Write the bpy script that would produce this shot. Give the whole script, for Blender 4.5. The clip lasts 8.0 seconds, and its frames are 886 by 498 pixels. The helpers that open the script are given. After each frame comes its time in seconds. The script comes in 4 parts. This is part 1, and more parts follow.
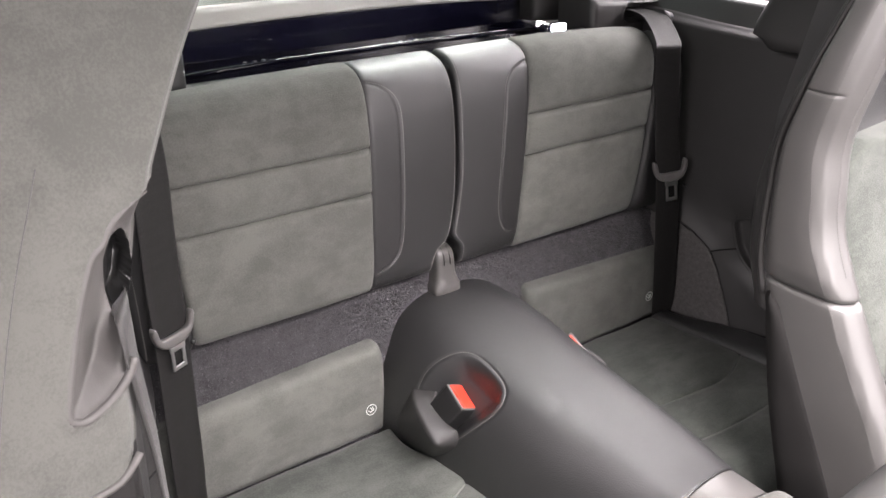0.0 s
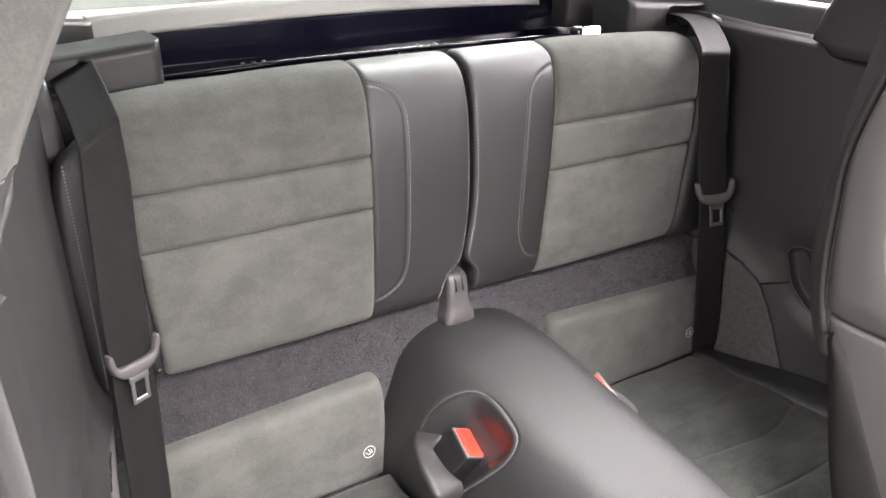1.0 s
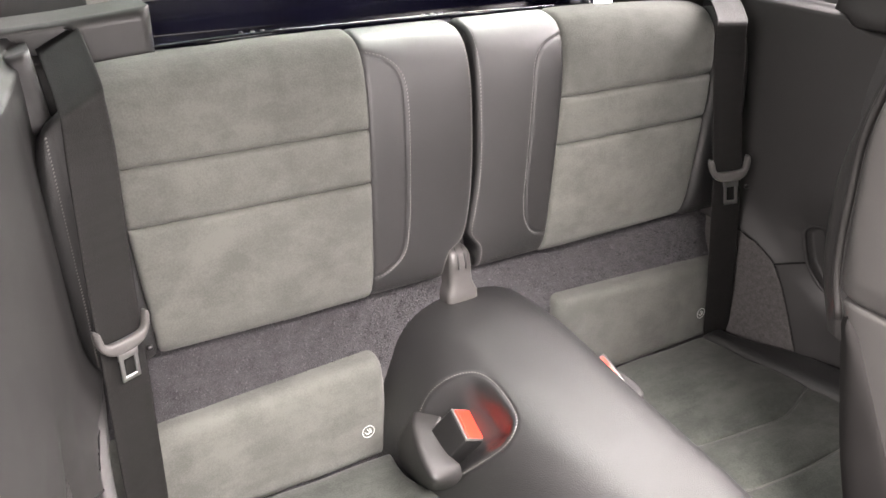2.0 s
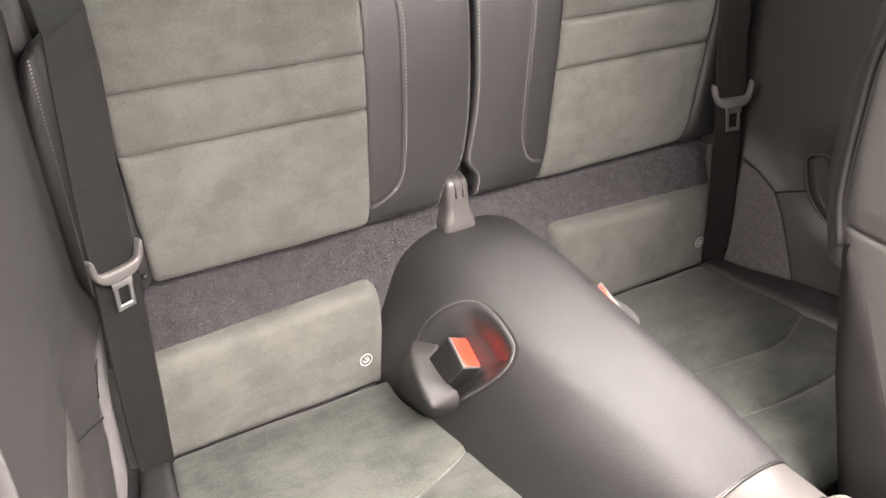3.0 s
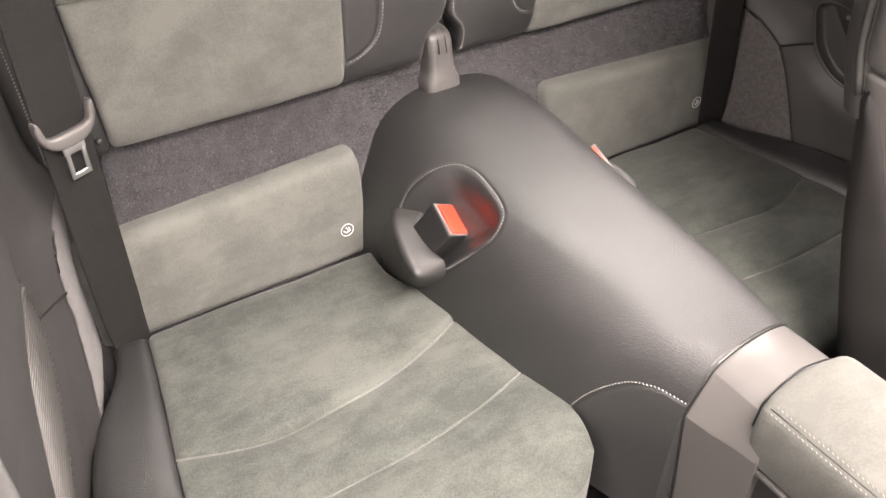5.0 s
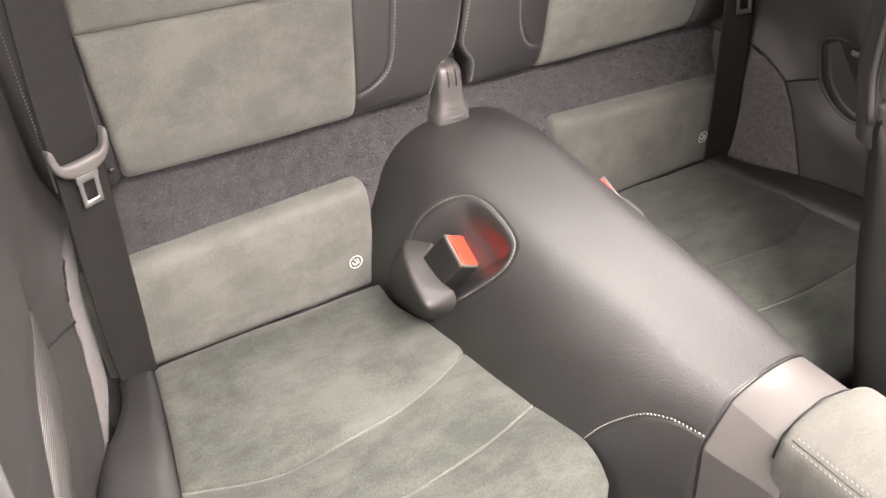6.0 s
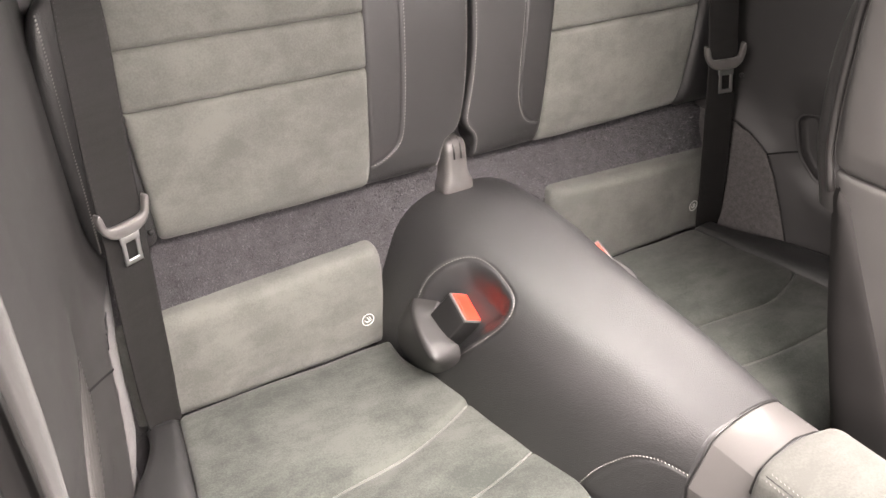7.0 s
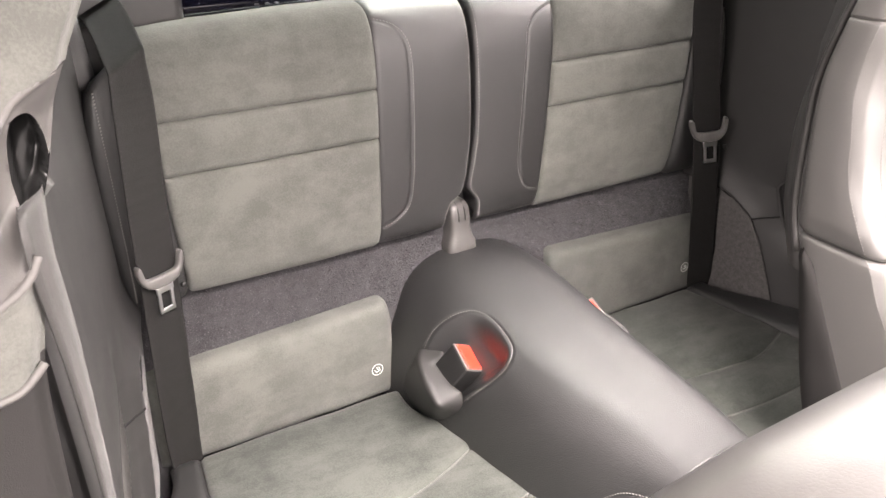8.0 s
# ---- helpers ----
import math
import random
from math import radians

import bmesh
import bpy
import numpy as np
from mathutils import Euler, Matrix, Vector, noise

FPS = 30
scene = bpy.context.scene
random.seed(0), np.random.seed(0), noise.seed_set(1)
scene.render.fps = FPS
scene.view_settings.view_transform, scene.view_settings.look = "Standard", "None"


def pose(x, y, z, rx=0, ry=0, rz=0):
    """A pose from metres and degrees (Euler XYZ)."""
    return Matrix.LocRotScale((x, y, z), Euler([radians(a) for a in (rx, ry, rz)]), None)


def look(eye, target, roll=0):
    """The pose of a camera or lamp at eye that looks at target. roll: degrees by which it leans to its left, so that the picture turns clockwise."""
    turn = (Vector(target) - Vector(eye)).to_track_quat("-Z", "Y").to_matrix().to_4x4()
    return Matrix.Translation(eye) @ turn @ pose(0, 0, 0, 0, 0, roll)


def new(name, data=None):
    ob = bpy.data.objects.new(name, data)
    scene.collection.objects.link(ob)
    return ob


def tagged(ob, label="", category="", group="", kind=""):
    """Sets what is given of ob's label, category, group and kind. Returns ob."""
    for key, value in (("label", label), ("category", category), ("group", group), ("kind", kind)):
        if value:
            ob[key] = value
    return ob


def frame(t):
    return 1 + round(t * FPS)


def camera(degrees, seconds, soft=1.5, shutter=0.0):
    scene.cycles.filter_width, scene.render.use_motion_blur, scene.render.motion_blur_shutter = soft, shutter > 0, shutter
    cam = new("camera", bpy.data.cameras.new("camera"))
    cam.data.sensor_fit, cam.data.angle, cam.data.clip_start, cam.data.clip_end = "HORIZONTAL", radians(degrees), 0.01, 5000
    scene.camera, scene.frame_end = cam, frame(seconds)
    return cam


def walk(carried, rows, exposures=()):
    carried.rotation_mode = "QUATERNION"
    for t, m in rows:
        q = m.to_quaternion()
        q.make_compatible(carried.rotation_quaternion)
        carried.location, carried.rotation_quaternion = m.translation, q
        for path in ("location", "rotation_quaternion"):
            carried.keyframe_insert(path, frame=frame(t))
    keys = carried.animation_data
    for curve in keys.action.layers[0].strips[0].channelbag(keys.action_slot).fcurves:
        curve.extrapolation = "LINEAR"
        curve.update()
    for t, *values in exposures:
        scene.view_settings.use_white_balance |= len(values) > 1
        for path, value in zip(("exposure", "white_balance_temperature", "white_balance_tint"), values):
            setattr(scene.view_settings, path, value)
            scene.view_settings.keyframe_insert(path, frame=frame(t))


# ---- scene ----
cam = camera(59.1, 8.0)
PATH = [
    (0, (0.04, 0.003, 0.979), (1.061, 1.492, 0.119), -0.5),
    (0.5, (0.091, 0.046, 0.948), (1.074, 1.581, 0.125), -0.5),
    (1, (0.132, 0.071, 0.925), (1.08, 1.641, 0.126), -0.4),
    (2.5, (0.164, 0.085, 0.913), (1.035, 1.632, -0.008), -0.4),
    (3, (0.166, 0.091, 0.907), (1.026, 1.587, -0.104), -0.5),
    (3.5, (0.169, 0.1, 0.9), (1.01, 1.531, -0.217), -0.5),
    (4, (0.175, 0.106, 0.889), (0.992, 1.482, -0.31), -0.7),
    (4.5, (0.183, 0.115, 0.881), (0.98, 1.447, -0.38), -0.8),
    (4.7, (0.185, 0.119, 0.874), (0.981, 1.439, -0.4), -0.8),
    (6, (0.174, 0.127, 0.855), (1.008, 1.504, -0.333), -0.6),
    (6.5, (0.157, 0.094, 0.869), (1.004, 1.518, -0.25), -1.0),
    (7, (0.143, 0.066, 0.883), (1.01, 1.544, -0.15), -1.0),
    (7.5, (0.126, 0.031, 0.898), (1.007, 1.556, -0.05), -0.9),
    (8, (0.109, -0.003, 0.912), (0.998, 1.555, 0.027), -0.9),
]
EXPOSURES = [(0.0, 0.27, 6400, 18), (1.0, 0.6, 6400, 17), (2.5, 0.98, 6800, 17), (3.5, 0.95, 6950, 18), (4.5, 0.88, 7000, 18), (6.5, 0.95, 6900, 18), (8.0, 0.97, 6800, 18)]
walk(cam, [(t, look(eye, target, roll)) for t, eye, target, roll in PATH], EXPOSURES)

# ---- light: weak even ambient and added fill lamps round the car ----
world = bpy.data.worlds.new("ambient_fill")
scene.world = world
world.use_nodes = True
world.node_tree.nodes["Background"].inputs[0].default_value = (1.0, 0.965, 0.935, 1)
world.node_tree.nodes["Background"].inputs[1].default_value = 0.1


def area(name, eye, target, sx, sy, watts, colour):
    data = bpy.data.lights.new(name, "AREA")
    data.shape, data.size, data.size_y, data.energy, data.color = "RECTANGLE", sx, sy, watts, colour
    ob = new(name, data)
    ob.matrix_world = look(eye, target)
    return ob


# added fill lamps, unseen: beyond the windscreen, outside both doors and behind the car
area("fill_front_high", (0.45, -0.75, 2.25), (0.65, 0.4, 0.45), 1.6, 1.0, 300, (1.0, 0.95, 0.91))
area("fill_front_low", (0.45, -2.5, 1.2), (0.63, 0.7, 0.62), 2.0, 0.9, 72, (1.0, 0.955, 0.915))
area("fill_near_side", (-1.6, -0.30, 1.55), (0.90, 0.50, 0.60), 1.0, 0.8, 58, (1.0, 0.95, 0.91))
area("fill_front_near", (-0.6, -1.9, 1.35), (0.80, 0.42, 0.80), 1.0, 0.8, 44, (1.0, 0.95, 0.91))
area("fill_far_high", (2.0, 1.24, 1.75), (0.65, 0.45, 0.4), 2.1, 1.8, 350, (1.0, 0.957, 0.93))
area("fill_far_side", (2.0, -0.35, 1.2), (0.15, 0.55, 0.45), 1.2, 0.7, 50, (1.0, 0.95, 0.92))
area("fill_rear", (0.1, 1.9, 2.2), (0.6, 0.5, 0.4), 1.6, 1.2, 10, (0.93, 1.0, 0.95))

XC = 0.628                      # the car's middle plane


# ---- materials ----
def node_mat(name):
    m = bpy.data.materials.new(name)
    m.use_nodes = True
    nt = m.node_tree
    return m, nt, nt.nodes["Principled BSDF"]


def surface(name, dark, light, rough=0.6, big=9.0, fine=700.0, bump=0.15, bump_kind="noise", metal=0.0,
            spec=0.5, sheen=0.0, rough_var=0.08, stretch=(1, 1, 1), contrast=(0.3, 0.7), depth=0.0006, coat=0.0, fine_mix=0.35):
    """Base colour wandering between dark and light at a large and a fine scale, with a fine relief."""
    m, nt, b = node_mat(name)
    n, l = nt.nodes, nt.links
    tc = n.new("ShaderNodeTexCoord")
    mp = n.new("ShaderNodeMapping")
    mp.inputs["Scale"].default_value = stretch
    l.new(tc.outputs["Object"], mp.inputs[0])
    a = n.new("ShaderNodeTexNoise")
    a.inputs["Scale"].default_value, a.inputs["Detail"].default_value, a.inputs["Roughness"].default_value = big, 5, 0.62
    l.new(mp.outputs[0], a.inputs["Vector"])
    f = n.new("ShaderNodeTexNoise")
    f.inputs["Scale"].default_value, f.inputs["Detail"].default_value = fine, 2
    l.new(tc.outputs["Object"], f.inputs["Vector"])
    mix = n.new("ShaderNodeMix")
    mix.data_type = "FLOAT"
    mix.inputs[0].default_value = fine_mix
    l.new(a.outputs[0], mix.inputs[2])
    l.new(f.outputs[0], mix.inputs[3])
    ramp = n.new("ShaderNodeValToRGB")
    ramp.color_ramp.elements[0].position, ramp.color_ramp.elements[1].position = contrast
    ramp.color_ramp.elements[0].color, ramp.color_ramp.elements[1].color = (*dark, 1), (*light, 1)
    l.new(mix.outputs[0], ramp.inputs[0])
    l.new(ramp.outputs[0], b.inputs["Base Color"])
    rr = n.new("ShaderNodeMapRange")
    rr.inputs["To Min"].default_value, rr.inputs["To Max"].default_value = rough - rough_var, rough + rough_var
    l.new(a.outputs[0], rr.inputs[0])
    l.new(rr.outputs[0], b.inputs["Roughness"])
    b.inputs["Metallic"].default_value = metal
    b.inputs["Specular IOR Level"].default_value = spec
    b.inputs["Coat Weight"].default_value = coat
    if sheen:
        b.inputs["Sheen Weight"].default_value, b.inputs["Sheen Roughness"].default_value = sheen, 0.45
    bp = n.new("ShaderNodeBump")
    bp.inputs["Strength"].default_value, bp.inputs["Distance"].default_value = bump, depth
    if bump_kind == "cells":
        v = n.new("ShaderNodeTexVoronoi")
        v.feature = "DISTANCE_TO_EDGE"
        v.inputs["Scale"].default_value = fine
        wob = n.new("ShaderNodeVectorMath")
        wob.operation = "MULTIPLY_ADD"
        wn = n.new("ShaderNodeTexNoise")
        wn.inputs["Scale"].default_value = fine * 0.6
        l.new(tc.outputs["Object"], wn.inputs["Vector"])
        l.new(wn.outputs["Color"], wob.inputs[0])
        wob.inputs[1].default_value = (1.2 / fine,) * 3
        l.new(mp.outputs[0], wob.inputs[2])
        l.new(wob.outputs[0], v.inputs["Vector"])
        cl = n.new("ShaderNodeMapRange")
        cl.inputs["From Max"].default_value = 0.22
        l.new(v.outputs["Distance"], cl.inputs[0])
        l.new(cl.outputs[0], bp.inputs["Height"])
    else:
        l.new(f.outputs[0], bp.inputs["Height"])
    l.new(bp.outputs[0], b.inputs["Normal"])
    return m


def suede(name, dark, light, amount):
    """Brushed microfibre: cloudy nap with finger marks laid over a fine grain."""
    m, nt, b = node_mat(name)
    n, l = nt.nodes, nt.links
    tc = n.new("ShaderNodeTexCoord")

    def cloud(scale, detail, twist, lo, hi, stretch=(1, 1, 1)):
        mp = n.new("ShaderNodeMapping")
        mp.inputs["Scale"].default_value = stretch
        mp.inputs["Rotation"].default_value = (0.3, 0.2, 0.6)
        l.new(tc.outputs["Object"], mp.inputs[0])
        a = n.new("ShaderNodeTexNoise")
        a.inputs["Scale"].default_value, a.inputs["Detail"].default_value = scale, detail
        a.inputs["Roughness"].default_value, a.inputs["Distortion"].default_value = 0.6, twist
        l.new(mp.outputs[0], a.inputs["Vector"])
        r = n.new("ShaderNodeMapRange")
        r.interpolation_type = "SMOOTHSTEP"
        r.inputs["From Min"].default_value, r.inputs["From Max"].default_value = lo, hi
        l.new(a.outputs[0], r.inputs[0])
        return r.outputs[0]

    def blend(x, y, k):
        mx_ = n.new("ShaderNodeMix")
        mx_.data_type = "FLOAT"
        mx_.inputs[0].default_value = k
        l.new(x, mx_.inputs[2])
        l.new(y, mx_.inputs[3])
        return mx_.outputs[0]
    big = cloud(6, 2, 0.4, 0.3, 0.7)
    mid = cloud(34, 6, 0.5, 0.3, 0.7)
    smudge = cloud(11, 5, 1.0, 0.36, 0.68, (0.8, 1.2, 1.0))
    streak = cloud(55, 5, 0.5, 0.38, 0.64, (0.45, 1.5, 1.0))
    fine = cloud(520, 4, 0, 0.3, 0.7)
    total = blend(blend(blend(blend(big, mid, 0.36), smudge, 0.3), streak, 0.14), fine, 0.24)
    ramp = n.new("ShaderNodeValToRGB")
    e = ramp.color_ramp.elements
    e[0].position, e[1].position = 0.5 - 0.5 / amount * 0.5, 0.5 + 0.5 / amount * 0.5
    e[0].color, e[1].color = (*dark, 1), (*light, 1)
    l.new(total, ramp.inputs[0])
    l.new(ramp.outputs[0], b.inputs["Base Color"])
    b.inputs["Roughness"].default_value = 0.93
    b.inputs["Specular IOR Level"].default_value = 0.12
    b.inputs["Sheen Weight"].default_value, b.inputs["Sheen Roughness"].default_value = 0.12, 0.5
    bp = n.new("ShaderNodeBump")
    bp.inputs["Strength"].default_value, bp.inputs["Distance"].default_value = 0.3, 0.0006
    l.new(blend(fine, mid, 0.25), bp.inputs["Height"])
    l.new(bp.outputs[0], b.inputs["Normal"])
    return m


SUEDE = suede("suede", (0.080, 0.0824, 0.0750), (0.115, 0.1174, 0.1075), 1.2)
# darker copy of suede: shade on cushions and front insert is in its colour
SUEDE_SEAT_SHADED = suede("suede_seat_shaded", (0.037, 0.0415, 0.0366), (0.072, 0.0768, 0.0688), 1.15)
# another darker suede copy, dimming the over-lit pillar and armrest lid by colour
SUEDE_SHADED = suede("suede_shaded", (0.056, 0.0572, 0.0520), (0.078, 0.0786, 0.0718), 1.3)
LEATHER = surface("leather", (0.0145, 0.0144, 0.0147), (0.0212, 0.021, 0.0214), 0.44, 20, 720, 0.38, "cells", depth=0.0004, spec=0.85, stretch=(1, 0.5, 0.6))
LEATHER_DARK = surface("leather_dark", (0.015, 0.015, 0.015), (0.021, 0.0207, 0.0207), 0.5, 20, 620, 0.3, "cells", depth=0.0004, spec=0.4)
PLASTIC = surface("plastic", (0.017, 0.0163, 0.016), (0.024, 0.023, 0.0225), 0.42, 15, 1600, 0.2, spec=0.45)
PLASTIC_WALL = surface("plastic_wall", (0.023, 0.0224, 0.0223), (0.031, 0.0301, 0.03), 0.5, 15, 1600, 0.25, spec=0.42)
PLASTIC_GREY = surface("plastic_grey", (0.066, 0.063, 0.061), (0.082, 0.0785, 0.076), 0.32, 15, 1200, 0.12, spec=0.5)
CARPET = surface("carpet", (0.022, 0.0212, 0.0232), (0.085, 0.082, 0.087), 0.95, 60, 900, 1.0, spec=0.1, sheen=0.1, depth=0.003, fine_mix=0.6, contrast=(0.32, 0.68))
WEBBING = surface("webbing", (0.0095, 0.0092, 0.0089), (0.0175, 0.0171, 0.0166), 0.68, 30, 900, 0.8, stretch=(1, 1, 6), spec=0.2)
GLOSS_BLACK = surface("gloss_black", (0.0025, 0.0025, 0.007), (0.0045, 0.0045, 0.012), 0.14, 10, 300, 0.02, rough_var=0.04)
PALE_TRIM = surface("pale_trim", (0.22, 0.215, 0.205), (0.27, 0.265, 0.25), 0.4, 8, 600, 0.05)
STEEL = surface("steel", (0.66, 0.66, 0.66), (0.76, 0.76, 0.76), 0.34, 30, 900, 0.03, metal=1.0)
RED = surface("red_plastic", (0.62, 0.035, 0.018), (0.72, 0.05, 0.028), 0.35, 30, 500, 0.05, spec=0.5)
THREAD = surface("thread", (0.17, 0.166, 0.158), (0.24, 0.235, 0.223), 0.7, 100, 2000, 0.3)
THREAD_DARK = surface("thread_dark", (0.12, 0.118, 0.112), (0.17, 0.168, 0.16), 0.7, 100, 2000, 0.3)
THREAD_SEAT = surface("thread_seat", (0.07, 0.068, 0.065), (0.1, 0.098, 0.094), 0.7, 100, 2000, 0.3)
WHITE_PRINT = surface("white_print", (0.62, 0.62, 0.6), (0.7, 0.7, 0.68), 0.6, 50, 900, 0.05)
FELT = surface("felt", (0.055, 0.0523, 0.0518), (0.112, 0.1064, 0.1055), 0.95, 160, 420, 1.0, spec=0.1, sheen=0.15, contrast=(0.3, 0.7))
BLACK_PLASTIC = surface("black_plastic", (0.010, 0.010, 0.010), (0.014, 0.014, 0.014), 0.35, 15, 1500, 0.06, spec=0.45)
TONGUE_GREY = surface("tongue_grey", (0.085, 0.082, 0.0795), (0.112, 0.108, 0.1045), 0.3, 30, 900, 0.06, spec=0.55)
# lighter webbing: strong light on the front belt is put into its colour
WEBBING_GREY_LIT = surface("webbing_grey_lit", (0.016, 0.0154, 0.0149), (0.027, 0.026, 0.025), 0.55, 30, 1400, 0.5, stretch=(1, 1, 6), spec=0.35, sheen=0.1)
# smooth leather, lightened: the front seats' bright sheen sits in its colour
LEATHER_SMOOTH_LIT = surface("leather_smooth_lit", (0.046, 0.0442, 0.0424), (0.060, 0.0576, 0.0556), 0.42, 12, 700, 0.05, "cells", depth=0.0002, spec=0.95)
SURROUND = surface("surround", (0.032, 0.0313, 0.0307), (0.043, 0.042, 0.0412), 0.46, 15, 1500, 0.06, spec=0.45)
COVE_GREY = surface("cove_grey", (0.056, 0.0536, 0.0516), (0.070, 0.0667, 0.0642), 0.6, 15, 1200, 0.15, spec=0.3)
PILLAR_INNER = surface("pillar_inner", (0.012, 0.0115, 0.0112), (0.018, 0.0172, 0.0168), 0.8, 15, 1600, 0.25, spec=0.1)
JOINT_BLACK = surface("joint_black", (0.009, 0.009, 0.009), (0.013, 0.013, 0.013), 0.75, 15, 1500, 0.06, spec=0.15)
HEADLINER = surface("headliner", (0.2, 0.2, 0.185), (0.26, 0.26, 0.24), 0.95, 9, 1500, 0.3, spec=0.1)


# ---- building helpers ----
def thing(name, base, label, category, group="", kind=""):
    ob = new(name)
    ob.empty_display_size = 0.05
    ob.location = base
    return tagged(ob, label, category, group, kind)


def part(name, bm, material, parent=None, label="", smooth=True):
    me = bpy.data.meshes.new(name)
    bmesh.ops.recalc_face_normals(bm, faces=bm.faces)
    bm.to_mesh(me)
    bm.free()
    me.materials.append(material)
    if smooth:
        me.shade_smooth()
    ob = new(name, me)
    if parent:
        ob.parent = parent
        base = parent
        off = Vector(parent.location)
        while base.parent:
            base = base.parent
            off = Vector(base.location) if base.type == "EMPTY" else off
        ob.matrix_parent_inverse = Matrix.Translation(-off) if parent.type == "EMPTY" else Matrix()
    if label:
        ob["label"] = label
    return ob


def curve(points, smooth=True):
    """A function from 0..1 along the points, by length."""
    p = [Vector(q) for q in points]
    if smooth and len(p) > 2:
        out = []
        for i in range(len(p) - 1):
            a, b, c, d = p[max(i - 1, 0)], p[i], p[i + 1], p[min(i + 2, len(p) - 1)]
            for k in range(8):
                t = k / 8
                out.append(0.5 * ((2 * b) + (c - a) * t + (2 * a - 5 * b + 4 * c - d) * t * t + (3 * b - a - 3 * c + d) * t ** 3))
        p = out + [p[-1]]
    run = [0.0]
    for a, b in zip(p, p[1:]):
        run.append(run[-1] + (b - a).length)

    def f(t):
        s = max(0.0, min(1.0, t)) * run[-1]
        for i in range(1, len(run)):
            if s <= run[i] or i == len(run) - 1:
                w = (s - run[i - 1]) / max(run[i] - run[i - 1], 1e-9)
                return p[i - 1].lerp(p[i], w)
    f.length = run[-1]
    return f


def ladder(k, n):
    k = min(k, 0.45)
    edge = [0, 0.03 * k, 0.12 * k, 0.3 * k, 0.6 * k]
    return edge + [k + (1 - 2 * k) * i / n for i in range(n + 1)] + [1 - e for e in reversed(edge)]


def grid_bm(rows, close_u=False, close_v=False):
    bm = bmesh.new()
    vs = [[bm.verts.new(p) for p in row] for row in rows]
    n, m = len(vs), len(vs[0])
    for i in range(n if close_v else n - 1):
        for j in range(m if close_u else m - 1):
            a, b, c, d = vs[i][j], vs[i][(j + 1) % m], vs[(i + 1) % n][(j + 1) % m], vs[(i + 1) % n][j]
            bm.faces.new((a, b, c, d))
    return bm, vs


def pad_bm(to3, bot, top, left, right, r=0.006, puff=0.0, depth=0.012, n=14, m=14, wave=0.0, seed=0.0, dent=None):
    """A padded panel between four edge curves in (u, v), its rim rounded by r, crowned by puff, with a skirt going depth down.
    dent(u, v) lowers it, for grooves."""
    fb, ft, fl, fr = (curve(c) if not callable(c) else c for c in (bot, top, left, right))
    w = max((fb.length + ft.length) / 2, 1e-6)
    h = max((fl.length + fr.length) / 2, 1e-6)
    q = lambda d: math.sqrt(max(0.0, 1 - (1 - min(d / r, 1)) ** 2))
    S, T = ladder(r / w, n), ladder(r / h, m)
    B, U, L, R = [fb(x) for x in S], [ft(x) for x in S], [fl(x) for x in T], [fr(x) for x in T]
    c00, c10, c01, c11 = B[0], B[-1], U[0], U[-1]

    def flat(i, j):
        x, y = S[j], T[i]
        p = B[j] * (1 - y) + U[j] * y + L[i] * (1 - x) + R[i] * x
        return p - (c00 * (1 - x) * (1 - y) + c10 * x * (1 - y) + c01 * (1 - x) * y + c11 * x * y)
    rows = []
    for i, t in enumerate(T):
        row = []
        for j, x in enumerate(S):
            p = flat(i, j)
            e = q(min(x, 1 - x) * w) * q(min(t, 1 - t) * h)
            lift = r * e + puff * (math.sin(math.pi * x) * math.sin(math.pi * t)) ** 0.6
            if wave:
                lift += wave * e * noise.noise((p[0] * 16 + seed, p[1] * 16, seed))
            if dent:
                lift -= dent(p[0], p[1])
            row.append(to3(p[0], p[1], lift))
        rows.append(row)
    bm, vs = grid_bm(rows)
    nS, nT = len(S), len(T)
    idx = [(0, j) for j in range(nS)] + [(i, nS - 1) for i in range(1, nT)] + [(nT - 1, j) for j in range(nS - 2, -1, -1)] + [(i, 0) for i in range(nT - 2, 0, -1)]
    low = []
    for i, j in idx:
        p = flat(i, j)
        low.append(bm.verts.new(to3(p[0], p[1], -depth)))
    for k in range(len(idx)):
        a, b = k, (k + 1) % len(idx)
        bm.faces.new((vs[idx[a][0]][idx[a][1]], vs[idx[b][0]][idx[b][1]], low[b], low[a]))
    return bm


def near_line(points, x, y):
    """Distance from (x, y) to a bent line."""
    best = 9.0
    for (ax, ay), (bx, by) in zip(points, points[1:]):
        dx, dy = bx - ax, by - ay
        k = max(0.0, min(1.0, ((x - ax) * dx + (y - ay) * dy) / max(dx * dx + dy * dy, 1e-12)))
        best = min(best, math.hypot(ax + k * dx - x, ay + k * dy - y))
    return best


def inside(poly, x, y):
    hit = False
    for (ax, ay), (bx, by) in zip(poly, poly[1:] + poly[:1]):
        if (ay > y) != (by > y) and x < (bx - ax) * (y - ay) / (by - ay) + ax:
            hit = not hit
    return hit


def step(a, b, x):
    t = max(0.0, min(1.0, (x - a) / (b - a)))
    return t * t * (3 - 2 * t)


def quad_pad(to3, corners, **kw):
    a, b, c, d = corners           # bottom-left, bottom-right, top-right, top-left
    return pad_bm(to3, [a, b], [d, c], [a, d], [b, c], **kw)


def loft_bm(sections, cap=True, closed=True):
    bm, vs = grid_bm(sections, close_u=closed)
    if cap:
        for row in (vs[0], vs[-1]):
            mid = bm.verts.new(sum((v.co for v in row), Vector()) / len(row))
            for j in range(len(row) if closed else len(row) - 1):
                bm.faces.new((row[j], row[(j + 1) % len(row)], mid))
    return bm


